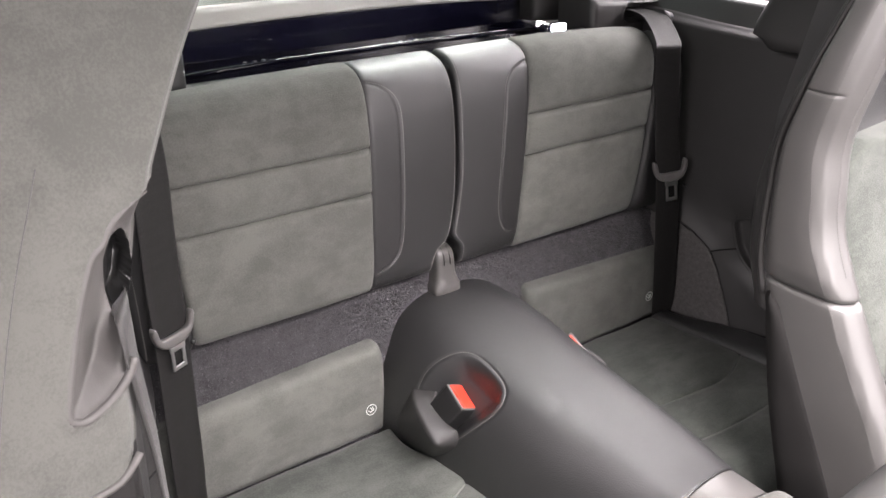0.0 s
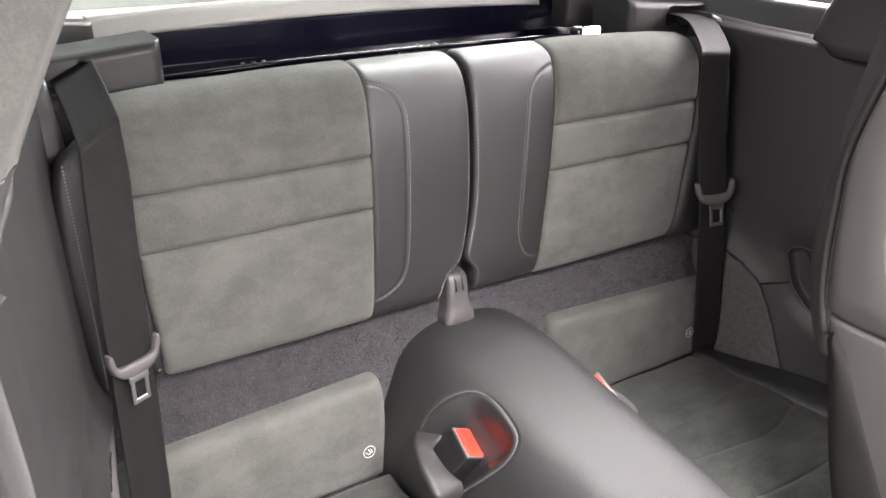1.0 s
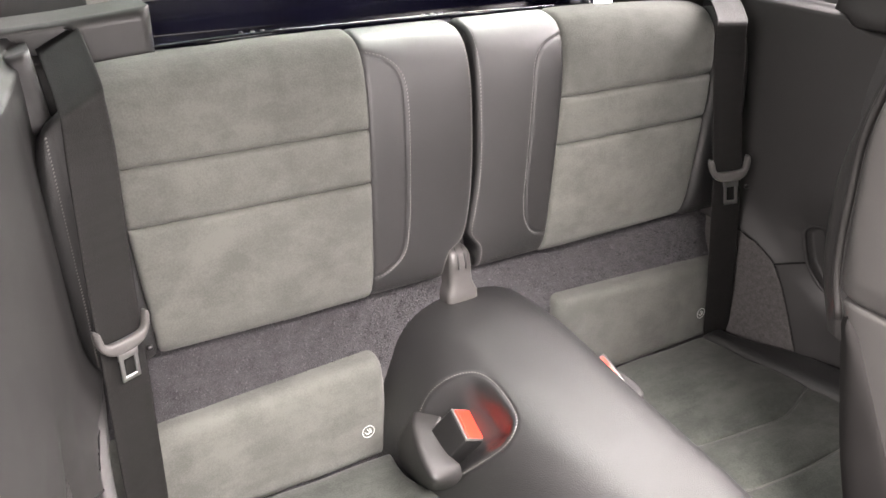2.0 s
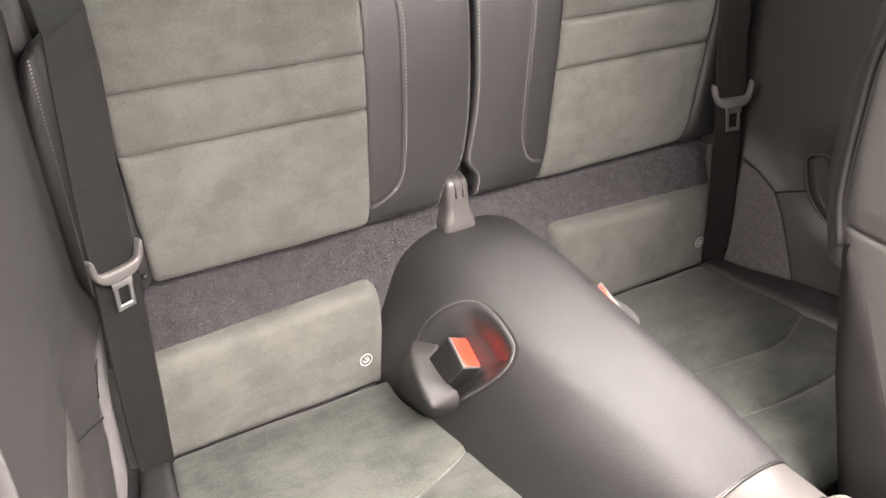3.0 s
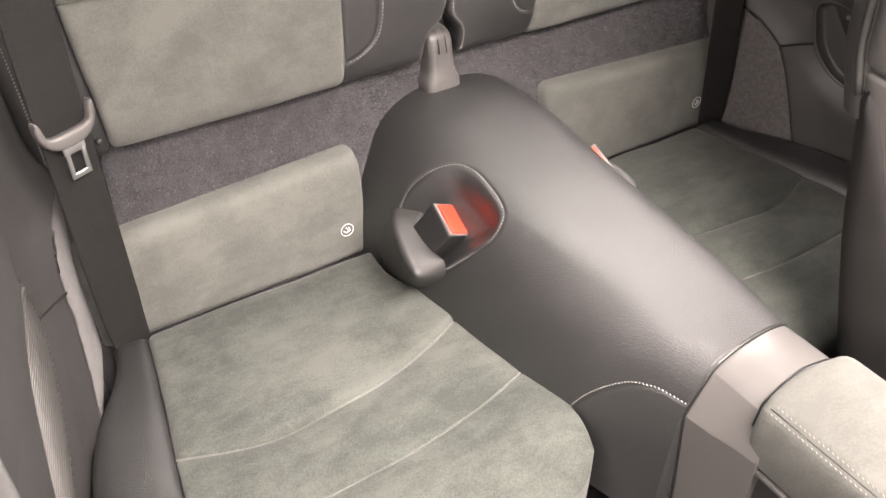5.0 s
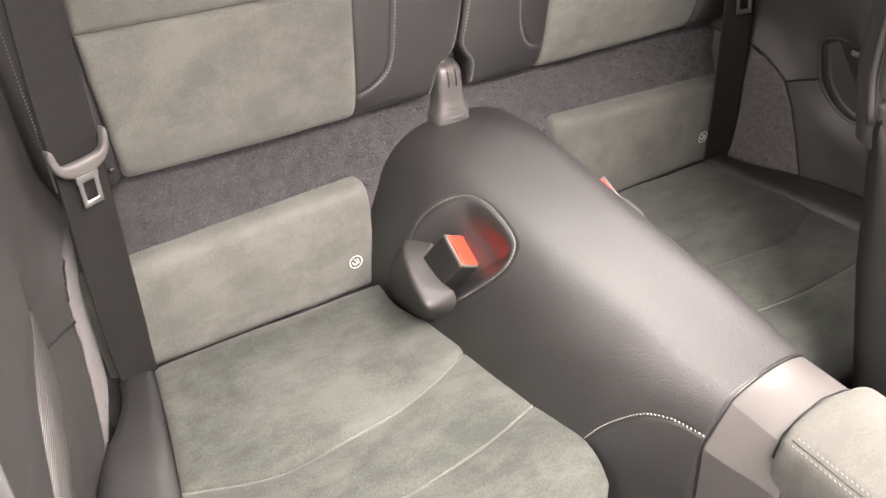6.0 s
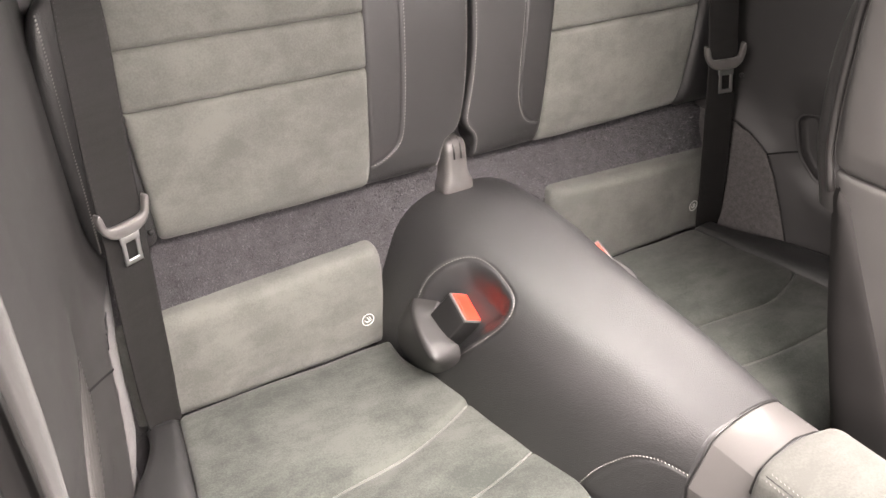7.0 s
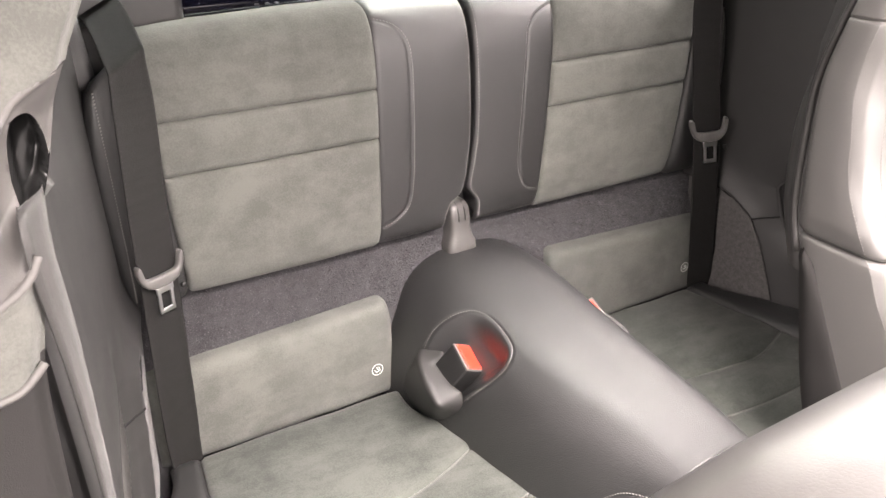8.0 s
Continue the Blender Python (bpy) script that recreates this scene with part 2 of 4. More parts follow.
def tube_bm(points, r, sides=8, closed=False, flat=1.0, taper=None):
    """A round bar along points."""
    p = [Vector(q) for q in points]
    rows, up = [], None
    for i, c in enumerate(p):
        if closed:
            d = (p[(i + 1) % len(p)] - p[i - 1]).normalized()
        else:
            d = (p[min(i + 1, len(p) - 1)] - p[max(i - 1, 0)]).normalized()
        if up is None:
            up = d.orthogonal().normalized()
        up = (up - d * up.dot(d)).normalized()
        side = d.cross(up)
        rr = r * (taper(i / (len(p) - 1)) if taper else 1)
        rows.append([c + up * rr * math.cos(a) + side * rr * flat * math.sin(a) for a in (2 * math.pi * k / sides for k in range(sides))])
    bm, vs = grid_bm(rows, close_u=True, close_v=closed)
    if not closed:
        for row in (vs[0], vs[-1]):
            bm.faces.new(row)
    return bm


def box_bm(size, m, bevel=0.002, segments=2):
    bm = bmesh.new()
    bmesh.ops.create_cube(bm, size=1, matrix=m @ Matrix.Diagonal((*size, 1)))
    if bevel:
        bmesh.ops.bevel(bm, geom=bm.edges[:], offset=bevel, segments=segments, profile=0.5, affect="EDGES")
    return bm


def join_bm(*bms):
    out = bmesh.new()
    for b in bms:
        me = bpy.data.meshes.new("tmp")
        b.to_mesh(me)
        b.free()
        out.from_mesh(me)
        bpy.data.meshes.remove(me)
    return out


def stitch_bm(path, normal, step=0.0040, length=0.0031, width=0.0012, rise=0.0007, slant=0.4):
    """A row of single stitches along the 3D curve function path."""
    bm = bmesh.new()
    n = max(2, int(path.length / step))
    for i in range(n):
        t = (i + 0.5) / n
        c = path(t)
        d = (path(min(1, t + 0.01)) - path(max(0, t - 0.01))).normalized()
        nn = normal(c) if callable(normal) else Vector(normal)
        side = d.cross(nn).normalized()
        nn = side.cross(d).normalized()
        d = (d + side * slant).normalized()
        a, b = c - d * length / 2, c + d * length / 2
        lo, hi = c - nn * rise * 0.5, c + nn * rise
        v = [bm.verts.new(q) for q in (a, lo - side * width / 2, b, lo + side * width / 2, hi + d * length * 0.25, hi - d * length * 0.25)]
        for f in ((0, 1, 5), (1, 4, 5), (1, 2, 4), (2, 3, 4), (3, 5, 4), (3, 0, 5)):
            bm.faces.new([v[k] for k in f])
    return bm


def mx(x):
    """The mirrored place across the car."""
    return 2 * XC - x


# ---- shell of the car ----
def wall_x(y, z=0.45):
    pts = [(-0.6, 0.03), (0.2, 0.07), (0.45, 0.098), (0.5, 0.105), (0.6, 0.125), (0.7, 0.148), (0.8, 0.172), (0.95, 0.2), (1.3, 0.26)]
    return float(np.interp(y, [p[0] for p in pts], [p[1] for p in pts])) + 0.06 * min(0.0, z - 0.45) - 0.01 * max(0.0, z - 0.45)


SPEAKER = [(0.664, 0.478), (0.680, 0.474), (0.695, 0.455), (0.700, 0.427), (0.704, 0.400), (0.700, 0.372), (0.687, 0.350), (0.671, 0.324), (0.647, 0.298), (0.629, 0.281), (0.60, 0.262), (0.56, 0.26),
           (0.535, 0.30), (0.55, 0.36), (0.572, 0.40), (0.592, 0.428), (0.618, 0.452), (0.648, 0.465)]
INSET = [(0.69, 0.235), (0.7105, 0.27), (0.725, 0.309), (0.732, 0.345), (0.733, 0.375), (0.731, 0.40), (0.730, 0.42), (0.737, 0.44), (0.76, 0.452), (0.86, 0.46), (0.86, 0.235)]
JOINT = [(0.703, 0.4055), (0.717, 0.4045), (0.731, 0.4025)]
SPEAKER_FAR = [(0.676, 0.467), (0.691, 0.469), (0.708, 0.465), (0.714, 0.454), (0.711, 0.439), (0.7027, 0.409), (0.692, 0.3915), (0.677, 0.3755), (0.659, 0.365), (0.647, 0.362), (0.61, 0.358),
               (0.56, 0.36), (0.52, 0.40), (0.53, 0.45), (0.58, 0.467)]
INSET_FAR = [(0.674, 0.235), (0.691, 0.2854), (0.704, 0.327), (0.718, 0.3666), (0.7336, 0.40), (0.7436, 0.4093), (0.765, 0.426), (0.791, 0.439), (0.86, 0.447), (0.86, 0.235)]
JOINT_FAR = [(0.703, 0.4085), (0.718, 0.405), (0.7335, 0.400)]


def rim_off(y, z):
    """The opening's rear rim lies deeper than its front one."""
    mid = float(np.interp(z, [0.26, 0.30, 0.40, 0.452, 0.478], [0.58, 0.59, 0.638, 0.657, 0.675]))
    return -0.010 * step(-0.015, 0.015, y - mid)


def wall_skin(y, z, far=False):
    """A tilted spine rises from the speaker's mouth to a ridge along the felt."""
    x = wall_x(y, z)
    hole, patch = (SPEAKER_FAR, INSET_FAR) if far else (SPEAKER, INSET)
    ring = near_line(hole + hole[:1], y, z)
    rim = rim_off(y, z)
    if inside(hole, y, z):
        return x + rim + (-0.024 - rim) * step(0.0, 0.004, ring)
    felt = 0.0 if inside(patch, y, z) else near_line(patch[:-1], y, z)
    k = ring / max(ring + felt, 1e-6)
    return x + step(0.06, 0.0, min(ring, felt)) * (rim * (1 - k) + 0.012 * k) - (0.013 * step(0.0, 0.004, near_line(patch[:-1], y, z)) if felt == 0.0 else 0.0)


def wall_top(y):
    return float(np.interp(y, [0.3, 0.647, 0.685, 0.70, 0.712, 0.8, 0.88, 1.0], [0.728, 0.743, 0.748, 0.758, 0.764, 0.772, 0.781, 0.791]))


def side_wall(name, flip, y0):
    rows, ny, nz = [], 200, 200
    for i in range(ny + 1):
        y = y0 + (0.99 - y0) * i / ny
        top = wall_top(y)
        prof = []
        for k in range(nz + 1):
            z = 0.2 + (top - 0.2) * k / nz
            prof.append((wall_skin(y, z, flip) - 0.014 * step(top - 0.012, top, z), y, z))
        prof += [(prof[-1][0] - 0.03, y, top + 0.001), (prof[-1][0] - 0.06, y, top - 0.004)]
        ring = [(prof[0][0] - 0.06, y, 0.0), (prof[0][0], y, 0.0)] + prof
        rows.append([(mx(a) if flip else a, b, c) for a, b, c in ring])
    ob = part(name, loft_bm(rows), PLASTIC_WALL)
    return tagged(ob, "dark grey moulded quarter trim panel with speaker recess", "wall panel", kind="structure")


for name, flip, y0 in (("wall_left", False, 0.46), ("wall_right", True, 0.40)):
    side_wall(name, flip, y0)
    put = (lambda x: mx(x)) if flip else (lambda x: x)
    hole, patch, gap = (SPEAKER_FAR, INSET_FAR, JOINT_FAR) if flip else (SPEAKER, INSET, JOINT)
    felt = lambda u, v, h: (put(wall_x(u, v) + 0.0035 + h), u, v)
    edge = [(y + 0.003, z - 0.003) for y, z in patch[:-1]]
    top, tip = edge[-2], (0.85, edge[-1][1])
    ob = part("trim_felt", pad_bm(felt, [edge[0], (0.85, 0.24)], [top, tip], edge[:-1], [(0.85, 0.24), tip], r=0.004, depth=0.004, n=14, m=24, wave=0.001), FELT)
    tagged(ob, "grey felt inset in the quarter trim beside the cushion", "trim", kind="structure")
    skin = lambda q, k: (put(wall_skin(q[0], q[1], flip) + k), q[0], q[1])
    for name, line, r, k in (("felt_joint", [(y + 0.0015, z - 0.0015) for y, z in patch[:-1]], 0.0017, -0.0006), ("panel_joint", gap, 0.0015, -0.0003)):
        jc = curve(line)
        ob = part(name, tube_bm([skin(jc(t), k) for t in np.linspace(0, 1, 40)], r, 8), JOINT_BLACK)
        tagged(ob, "thin dark joint in the quarter trim", "joint", kind="structure")
    sc = curve(hole + hole[:1])
    ob = part("speaker_rim", tube_bm([(put(wall_x(*sc(t)) + rim_off(*sc(t)) - 0.003), *sc(t)) for t in np.linspace(0, 1, 90, endpoint=False)], 0.0036, 10, closed=True), PLASTIC_WALL)
    tagged(ob, "rounded dark grey rim of the speaker recess", "trim", kind="structure")
    if flip:
        ob = part("speaker_cover", quad_pad(lambda u, v, h: (put(wall_x(u, v) - 0.0235 + h), u, v), [(0.53, 0.40), (0.64, 0.375), (0.70, 0.465), (0.53, 0.46)], r=0.001, depth=0.001), BLACK_PLASTIC)
        tagged(ob, "smooth black cloth cover in the far speaker recess", "speaker cover")
        ob = part("trim_clip", box_bm((0.004, 0.012, 0.007), pose(put(wall_x(0.672, 0.452) - 0.019), 0.672, 0.452, 0.3), 0.0015), TONGUE_GREY)
        tagged(ob, "small pale plastic clip in the speaker recess", "clip")
        continue
    grille = thing("speaker_grille", (put(0.11), 0.6, 0.30), "dark grey slatted speaker grille in the quarter trim", "speaker grille")
    part("backing", quad_pad(lambda u, v, h: (put(wall_x(u, v) - 0.0235 + h), u, v), [(0.53, 0.275), (0.615, 0.285), (0.70, 0.47), (0.53, 0.46)], r=0.001, depth=0.001), BLACK_PLASTIC, grille)
    for k in range(36):
        z = 0.277 + 0.0056 * k
        hits = [y for y in np.arange(0.48, 0.72, 0.002) if inside(hole, y, z) and near_line(hole + hole[:1], y, z) > 0.003]
        if len(hits) > 3:
            y1, y2 = min(hits), max(hits)
            part("slat", tube_bm([(put(wall_x(y, z) - 0.0075), y, z) for y in (y1, (y1 + y2) / 2, y2)], 0.0016, 6), PLASTIC_GREY, grille)

floor = part("floor", box_bm((1.5, 2.6, 0.04), pose(XC, 0.3, -0.02), 0), CARPET)
tagged(floor, "dark grey carpeted car floor", "floor", kind="structure")

# unseen sills, added to keep side light off the low parts
for x in (-0.01, mx(-0.01)):
    ob = part("sill_blocker", box_bm((0.09, 1.5, 0.40), pose(x, -0.40, 0.19), 0.02), PLASTIC)
    tagged(ob, "unseen dark plastic sill added to keep side light off low parts", "sill", kind="structure")

# carpet step under the backrests
prof_step = curve([(0.80, 0.0), (0.828, 0.25), (0.832, 0.36), (0.842, 0.392), (0.856, 0.44), (0.868, 0.50), (0.90, 0.56)])
rows = []
for x in np.linspace(0.15, 1.11, 200):
    rows.append([(x, prof_step(t)[0] + 0.0012 * noise.noise((x * 150, t * 90, 3)), prof_step(t)[1] + 0.001 * noise.noise((x * 120, t * 80, 7))) for t in np.linspace(0, 1, 110)])
carpet = part("carpet_step", grid_bm(rows)[0], CARPET)
tagged(carpet, "dark grey pile carpet under the rear backrests", "carpet", kind="structure")

# ---- rear seats ----
BACK = curve([(0.858, 0.466), (0.844, 0.472), (0.837, 0.486), (0.833, 0.52), (0.832, 0.62), (0.834, 0.68), (0.838, 0.715), (0.847, 0.742), (0.864, 0.758), (0.90, 0.764)])


def back_v(z):
    lo, hi = 0.0, 1.0
    for _ in range(30):
        mid = (lo + hi) / 2
        if BACK(mid)[1] < z:
            lo = mid
        else:
            hi = mid
    return lo * BACK.length


def back_map(sign):
    def to3(u, v, h):
        t = v / BACK.length
        p = BACK(t)
        d = (BACK(min(1, t + 0.01)) - BACK(max(0, t - 0.01))).normalized()
        return (XC + sign * u, p[0] - h * d[1], p[1] + h * d[0] - 0.16 * max(0, u - 0.14) ** 2 * step(0.70, 0.76, p[1]))
    return to3


def backrest(sign, seat):
    to3 = back_map(sign)
    v0, v1, v2, v3 = 0.004, back_v(0.612), back_v(0.672), BACK.length - 0.004
    far = sign > 0
    outer = (lambda v: 0.364 + 0.095 * v) if far else (lambda v: 0.380 + 0.06 * v)
    inner = (lambda v: 0.110 + 0.075 * v) if far else (lambda v: 0.134 - 0.02 * v)
    core = []
    for x in np.linspace(0.035, 0.44, 8):
        top = 1.0 if x < 0.37 else back_v(0.71) / BACK.length
        core.append([to3(x, t * top * BACK.length, -0.006) for t in np.linspace(0, 1, 40)] + [(XC + sign * x, 0.93, 0.76 if x < 0.37 else 0.70), (XC + sign * x, 0.93, 0.47)])
    back = part("backrest", loft_bm(core), LEATHER_DARK, seat, "dark leather backrest shell with suede panels")
    for name, a, b in (("lower_panel", v0, v1), ("middle_panel", v1, v2), ("upper_panel", v2, v3)):
        part(name, pad_bm(to3, [(inner(a), a), (outer(a), a)], [(inner(b), b), (outer(b), b)],
                          [(inner(a), a), (inner(b), b)], [(outer(a), a), (outer(b), b)], r=0.0075, puff=0.0032, depth=0.006, n=34, m=26, wave=0.0012, seed=sign * 3 + a), SUEDE, back, "grey suede panel")
    lip = lambda z: inner(back_v(z)) - 0.0005
    if far:
        seam = [(lip(0.498), back_v(0.498)), (0.098, back_v(0.501)), (0.084, back_v(0.514)), (0.076, back_v(0.55)), (0.080, back_v(0.63)), (0.085, back_v(0.69)), (0.090, back_v(0.719)), (0.104, back_v(0.735)), (lip(0.744), back_v(0.744))]
        edge = [(0.011, v0), (0.0105, back_v(0.489)), (0.0098, back_v(0.4966)), (0.0066, back_v(0.5045)), (0.0000, back_v(0.512)), (-0.0052, back_v(0.521)), (-0.0052, back_v(0.532)), (-0.001, back_v(0.555)), (0.004, back_v(0.59)), (0.006, back_v(0.63)), (0.006, back_v(0.7)), (0.0075, v3)]
    else:
        seam = [(lip(0.494), back_v(0.494)), (0.117, back_v(0.500)), (0.098, back_v(0.517)), (0.091, back_v(0.555)), (0.088, back_v(0.64)), (0.087, back_v(0.70)), (0.091, back_v(0.726)), (0.106, back_v(0.741)), (lip(0.748), back_v(0.748))]
        edge = [(0.0352, v0), (0.0348, back_v(0.4846)), (0.0325, back_v(0.496)), (0.0287, back_v(0.5056)), (0.0222, back_v(0.5100)), (0.0140, back_v(0.5165)), (0.0085, back_v(0.529)), (0.0045, back_v(0.548)), (0.0008, back_v(0.58)), (-0.001, back_v(0.62)), (-0.001, back_v(0.7)), (0.0015, v3)]
    sc = curve(seam)
    line = [tuple(sc(k / 60)) for k in range(61)]

    def dent(u, v):
        d = near_line(line, u, v)
        ins = 0.0005 if u > 0.07 and inside(line + [(0.15, line[-1][1]), (0.15, line[0][1])], u, v) else 0.0
        return 0.0022 * math.exp(-(d / 0.0013) ** 2) + ins
    tuck = 0.0025

    def skin(u, v):
        """Height of the bolster's leather over its base."""
        e = float(np.interp(v, [b for a, b in edge], [a for a, b in edge]))
        x, t = (u - e) / (inner(v) + tuck - e), (v - v0) / (v3 - v0)
        k = min(max(0.0, u - e), max(0.0, inner(v) + tuck - u), 0.006) / 0.006
        return 0.006 * math.sqrt(max(0.0, 1 - (1 - k) ** 2)) + 0.003 * max(0.0, math.sin(math.pi * min(1, max(0, x))) * math.sin(math.pi * min(1, max(0, t)))) ** 0.6 - dent(u, v)
    part("inner_bolster", pad_bm(to3, [edge[0], (inner(v0) + tuck, v0)], [edge[-1], (inner(v3) + tuck, v3)], edge, [(inner(v0) + tuck, v0), (inner(v3) + tuck, v3)], r=0.006, puff=0.003, depth=0.06, n=64, m=150, dent=dent), LEATHER, back)
    part("outer_bolster", pad_bm(to3, [(outer(v0) + 0.0005, v0), (0.448, v0)], [(outer(v3) + 0.0005, v3 - 0.02), (0.414, back_v(0.750)), (0.438, back_v(0.730))], [(outer(v0) + 0.0005, v0), (outer(v3) + 0.0005, v3 - 0.02)], [(0.448, v0), (0.457, back_v(0.6)), (0.452, back_v(0.69)), (0.438, back_v(0.730))],
                                 r=0.012, puff=0.001, depth=0.06, n=12, m=40, dent=lambda u, v: 0.002 * math.exp(-((u - 0.437) / 0.0018) ** 2)), LEATHER, back)
    if sign < 0:
        part("hinge_cap", tube_bm([(0.174, 0.846, 0.479), (0.186, 0.846, 0.478), (0.196, 0.846, 0.477)], 0.0095, 14), PLASTIC, back, "dark plastic hinge cap")
    st = curve([Vector(to3(q[0] - 0.0032, q[1], skin(q[0] - 0.0032, q[1]) + 0.0002)) for q in (sc(k / 40) for k in range(41))])
    tagged(part("seam_stitching", stitch_bm(st, (0, -1, 0.05)), THREAD, back, "pale twisted seam thread"), kind="stuff")
    ec = curve(edge)
    ed = curve([Vector(to3(q[0] + 0.0045, q[1], skin(q[0] + 0.0045, q[1]) + 0.0002)) for q in (ec(k / 60) for k in range(2, 59))])
    tagged(part("edge_stitching", stitch_bm(ed, (0, -1, 0.05)), THREAD, back, "pale edge thread"), kind="stuff")
    ou = curve([Vector(to3(0.4405, v, 0.0122)) for v in np.linspace(v0 + 0.02, back_v(0.715), 30)])
    tagged(part("outer_stitching", stitch_bm(ou, (0, -1, 0.05), step=0.0034, length=0.003, width=0.0024, rise=0.001), THREAD, back, "grey edge thread"), kind="stuff")


def lower_panel(sign, seat):
    to3 = lambda u, v, h: (XC + sign * u, 0.828 - h + 0.10 * max(0, v - 0.36), v)
    cover = part("lower_back_panel", pad_bm(to3, [(0.130, 0.243), (0.452, 0.243)], [(0.144, 0.391), (0.452, 0.379)], [(0.130, 0.243), (0.132, 0.37), (0.144, 0.391)], [(0.452, 0.243), (0.452, 0.379)],
                                            r=0.016, puff=0.002, depth=0.02, n=40, m=22, wave=0.0015, seed=sign), SUEDE, seat, "grey suede lower panel")
    u = 0.161 if sign < 0 else 0.414
    g = 1.28
    at = lambda x, z: (XC + sign * u + x * g, 0.8095, 0.2945 + z * g)
    ring = tube_bm([at(0.0062 * math.cos(a), 0.0066 * math.sin(a)) for a in np.linspace(0, 2 * math.pi, 28, endpoint=False)], 0.0005, 5, closed=True)
    bars = [tube_bm([at(x1, z1), at(x2, z2)], 0.00062, 5) for x1, z1, x2, z2 in
            ((-0.0035, -0.0002, -0.001, -0.003), (-0.001, -0.003, 0.0034, -0.0012), (-0.0012, 0.0032, 0.0012, -0.001), (0.0014, 0.003, 0.0028, 0.0))]
    part("child_seat_mark", join_bm(ring, *bars), WHITE_PRINT, cover, "white printed round mark")


def cushion(sign, seat):
    def to3(u, v, h):
        z = 0.254 + 0.010 * max(0, (0.75 - v) / 0.3)
        drop = max(0, 0.47 - v)
        return (XC + sign * u, v, z - 5.0 * drop ** 2 + h)
    inner = [(0.137, 0.799), (0.138, 0.74), (0.104, 0.66), (0.088, 0.55), (0.087, 0.47), (0.096, 0.43)]
    outer_s = [(0.410, 0.799), (0.421, 0.70), (0.436, 0.58), (0.448, 0.42)]
    fi, fo = curve(inner), curve(outer_s)

    def at(f, y):
        lo, hi = 0.0, 1.0
        for _ in range(30):
            mid = (lo + hi) / 2
            if f(mid)[1] > y:
                lo = mid
            else:
                hi = mid
        return f(lo)

    def span(f, ya, yb):
        return [at(f, ya + (yb - ya) * k / 8) for k in range(9)]
    body = part("cushion", loft_bm([[(XC + sign * x, y, z) for x, y in ((0.12, 0.80), (0.10, 0.50), (0.12, 0.43), (0.46, 0.43), (0.48, 0.62), (0.44, 0.78))] for z in (0.0, 0.22)]), LEATHER_DARK, seat, "padded seat cushion on the car floor")
    s1 = [at(fi, 0.648), (0.155, 0.624), (0.21, 0.606), (0.28, 0.598), (0.35, 0.594), at(fo, 0.622)]
    s2 = [at(fi, 0.543), (0.16, 0.524), (0.22, 0.515), (0.27, 0.511), (0.33, 0.511), at(fo, 0.515)]
    kw = dict(n=40, wave=0.0035)
    part("rear_panel", pad_bm(to3, s1, [fi(0), fo(0)], span(fi, 0.648, 0.799), span(fo, 0.622, 0.799), r=0.009, puff=0.007, depth=0.03, m=32, seed=sign, **kw), SUEDE_SEAT_SHADED, body, "grey suede panel")
    part("middle_panel", pad_bm(to3, s2, s1, span(fi, 0.543, 0.648), span(fo, 0.515, 0.622), r=0.0045, puff=0.006, depth=0.03, m=20, seed=sign + 5, **kw), SUEDE_SEAT_SHADED, body, "grey suede panel")
    part("front_panel", pad_bm(to3, [(0.1, 0.43), (0.13, 0.405), (0.2, 0.395), (0.44, 0.39)], s2, span(fi, 0.43, 0.543), span(fo, 0.42, 0.515), r=0.0055, puff=0.006, depth=0.06, m=24, seed=sign + 9, **kw), SUEDE_SEAT_SHADED, body, "grey suede panel")
    for line in (s1, s2):
        f = curve(line)
        part("seam_welt", tube_bm([to3(*f(k / 50)[:2], 0.0034) for k in range(51)], 0.0013, 6), SUEDE, body, "pale seam between suede panels")
    part("side_bolster", pad_bm(to3, [(0.449, 0.42), (0.51, 0.42)], [(0.411, 0.808), (0.445, 0.80)], list(reversed(outer_s)), [(0.51, 0.42), (0.508, 0.6), (0.488, 0.69), (0.464, 0.735), (0.450, 0.77), (0.447, 0.80)], r=0.012, puff=0.005, depth=0.12, n=16, m=40), LEATHER, body, "dark leather side bolster")


for sign, label in ((-1, "grey suede rear seat with dark leather bolsters, beside open door"), (1, "grey suede rear seat with creased cushion, beyond the tunnel")):
    seat = thing("car_seat", (XC + sign * 0.28, 0.65, 0.0), label, "car seat", "rear seats")
    backrest(sign, seat)
    lower_panel(sign, seat)
    cushion(sign, seat)


# ---- tunnel between the rear seats ----
TUNNEL = [(0.28, 0.060, 5.5, 0.3, 0.390), (0.375, 0.064, 5.0, 0.3, 0.397), (0.45, 0.082, 4.6, 0.5, 0.402), (0.55, 0.100, 4.2, 0.45, 0.408), (0.64, 0.114, 3.8, 0.3, 0.414),
          (0.72, 0.130, 3.5, 0.15, 0.420), (0.78, 0.138, 3.2, 0.1, 0.426), (0.83, 0.143, 2.9, 0.0, 0.428), (0.87, 0.145, 2.7, 0.0, 0.427)]
TY = [p[0] for p in TUNNEL]


def smooth_interp(y, k):
    return sum(float(np.interp(y + d, TY, [p[k] for p in TUNNEL])) for d in (-0.02, -0.01, 0, 0.01, 0.02)) / 5


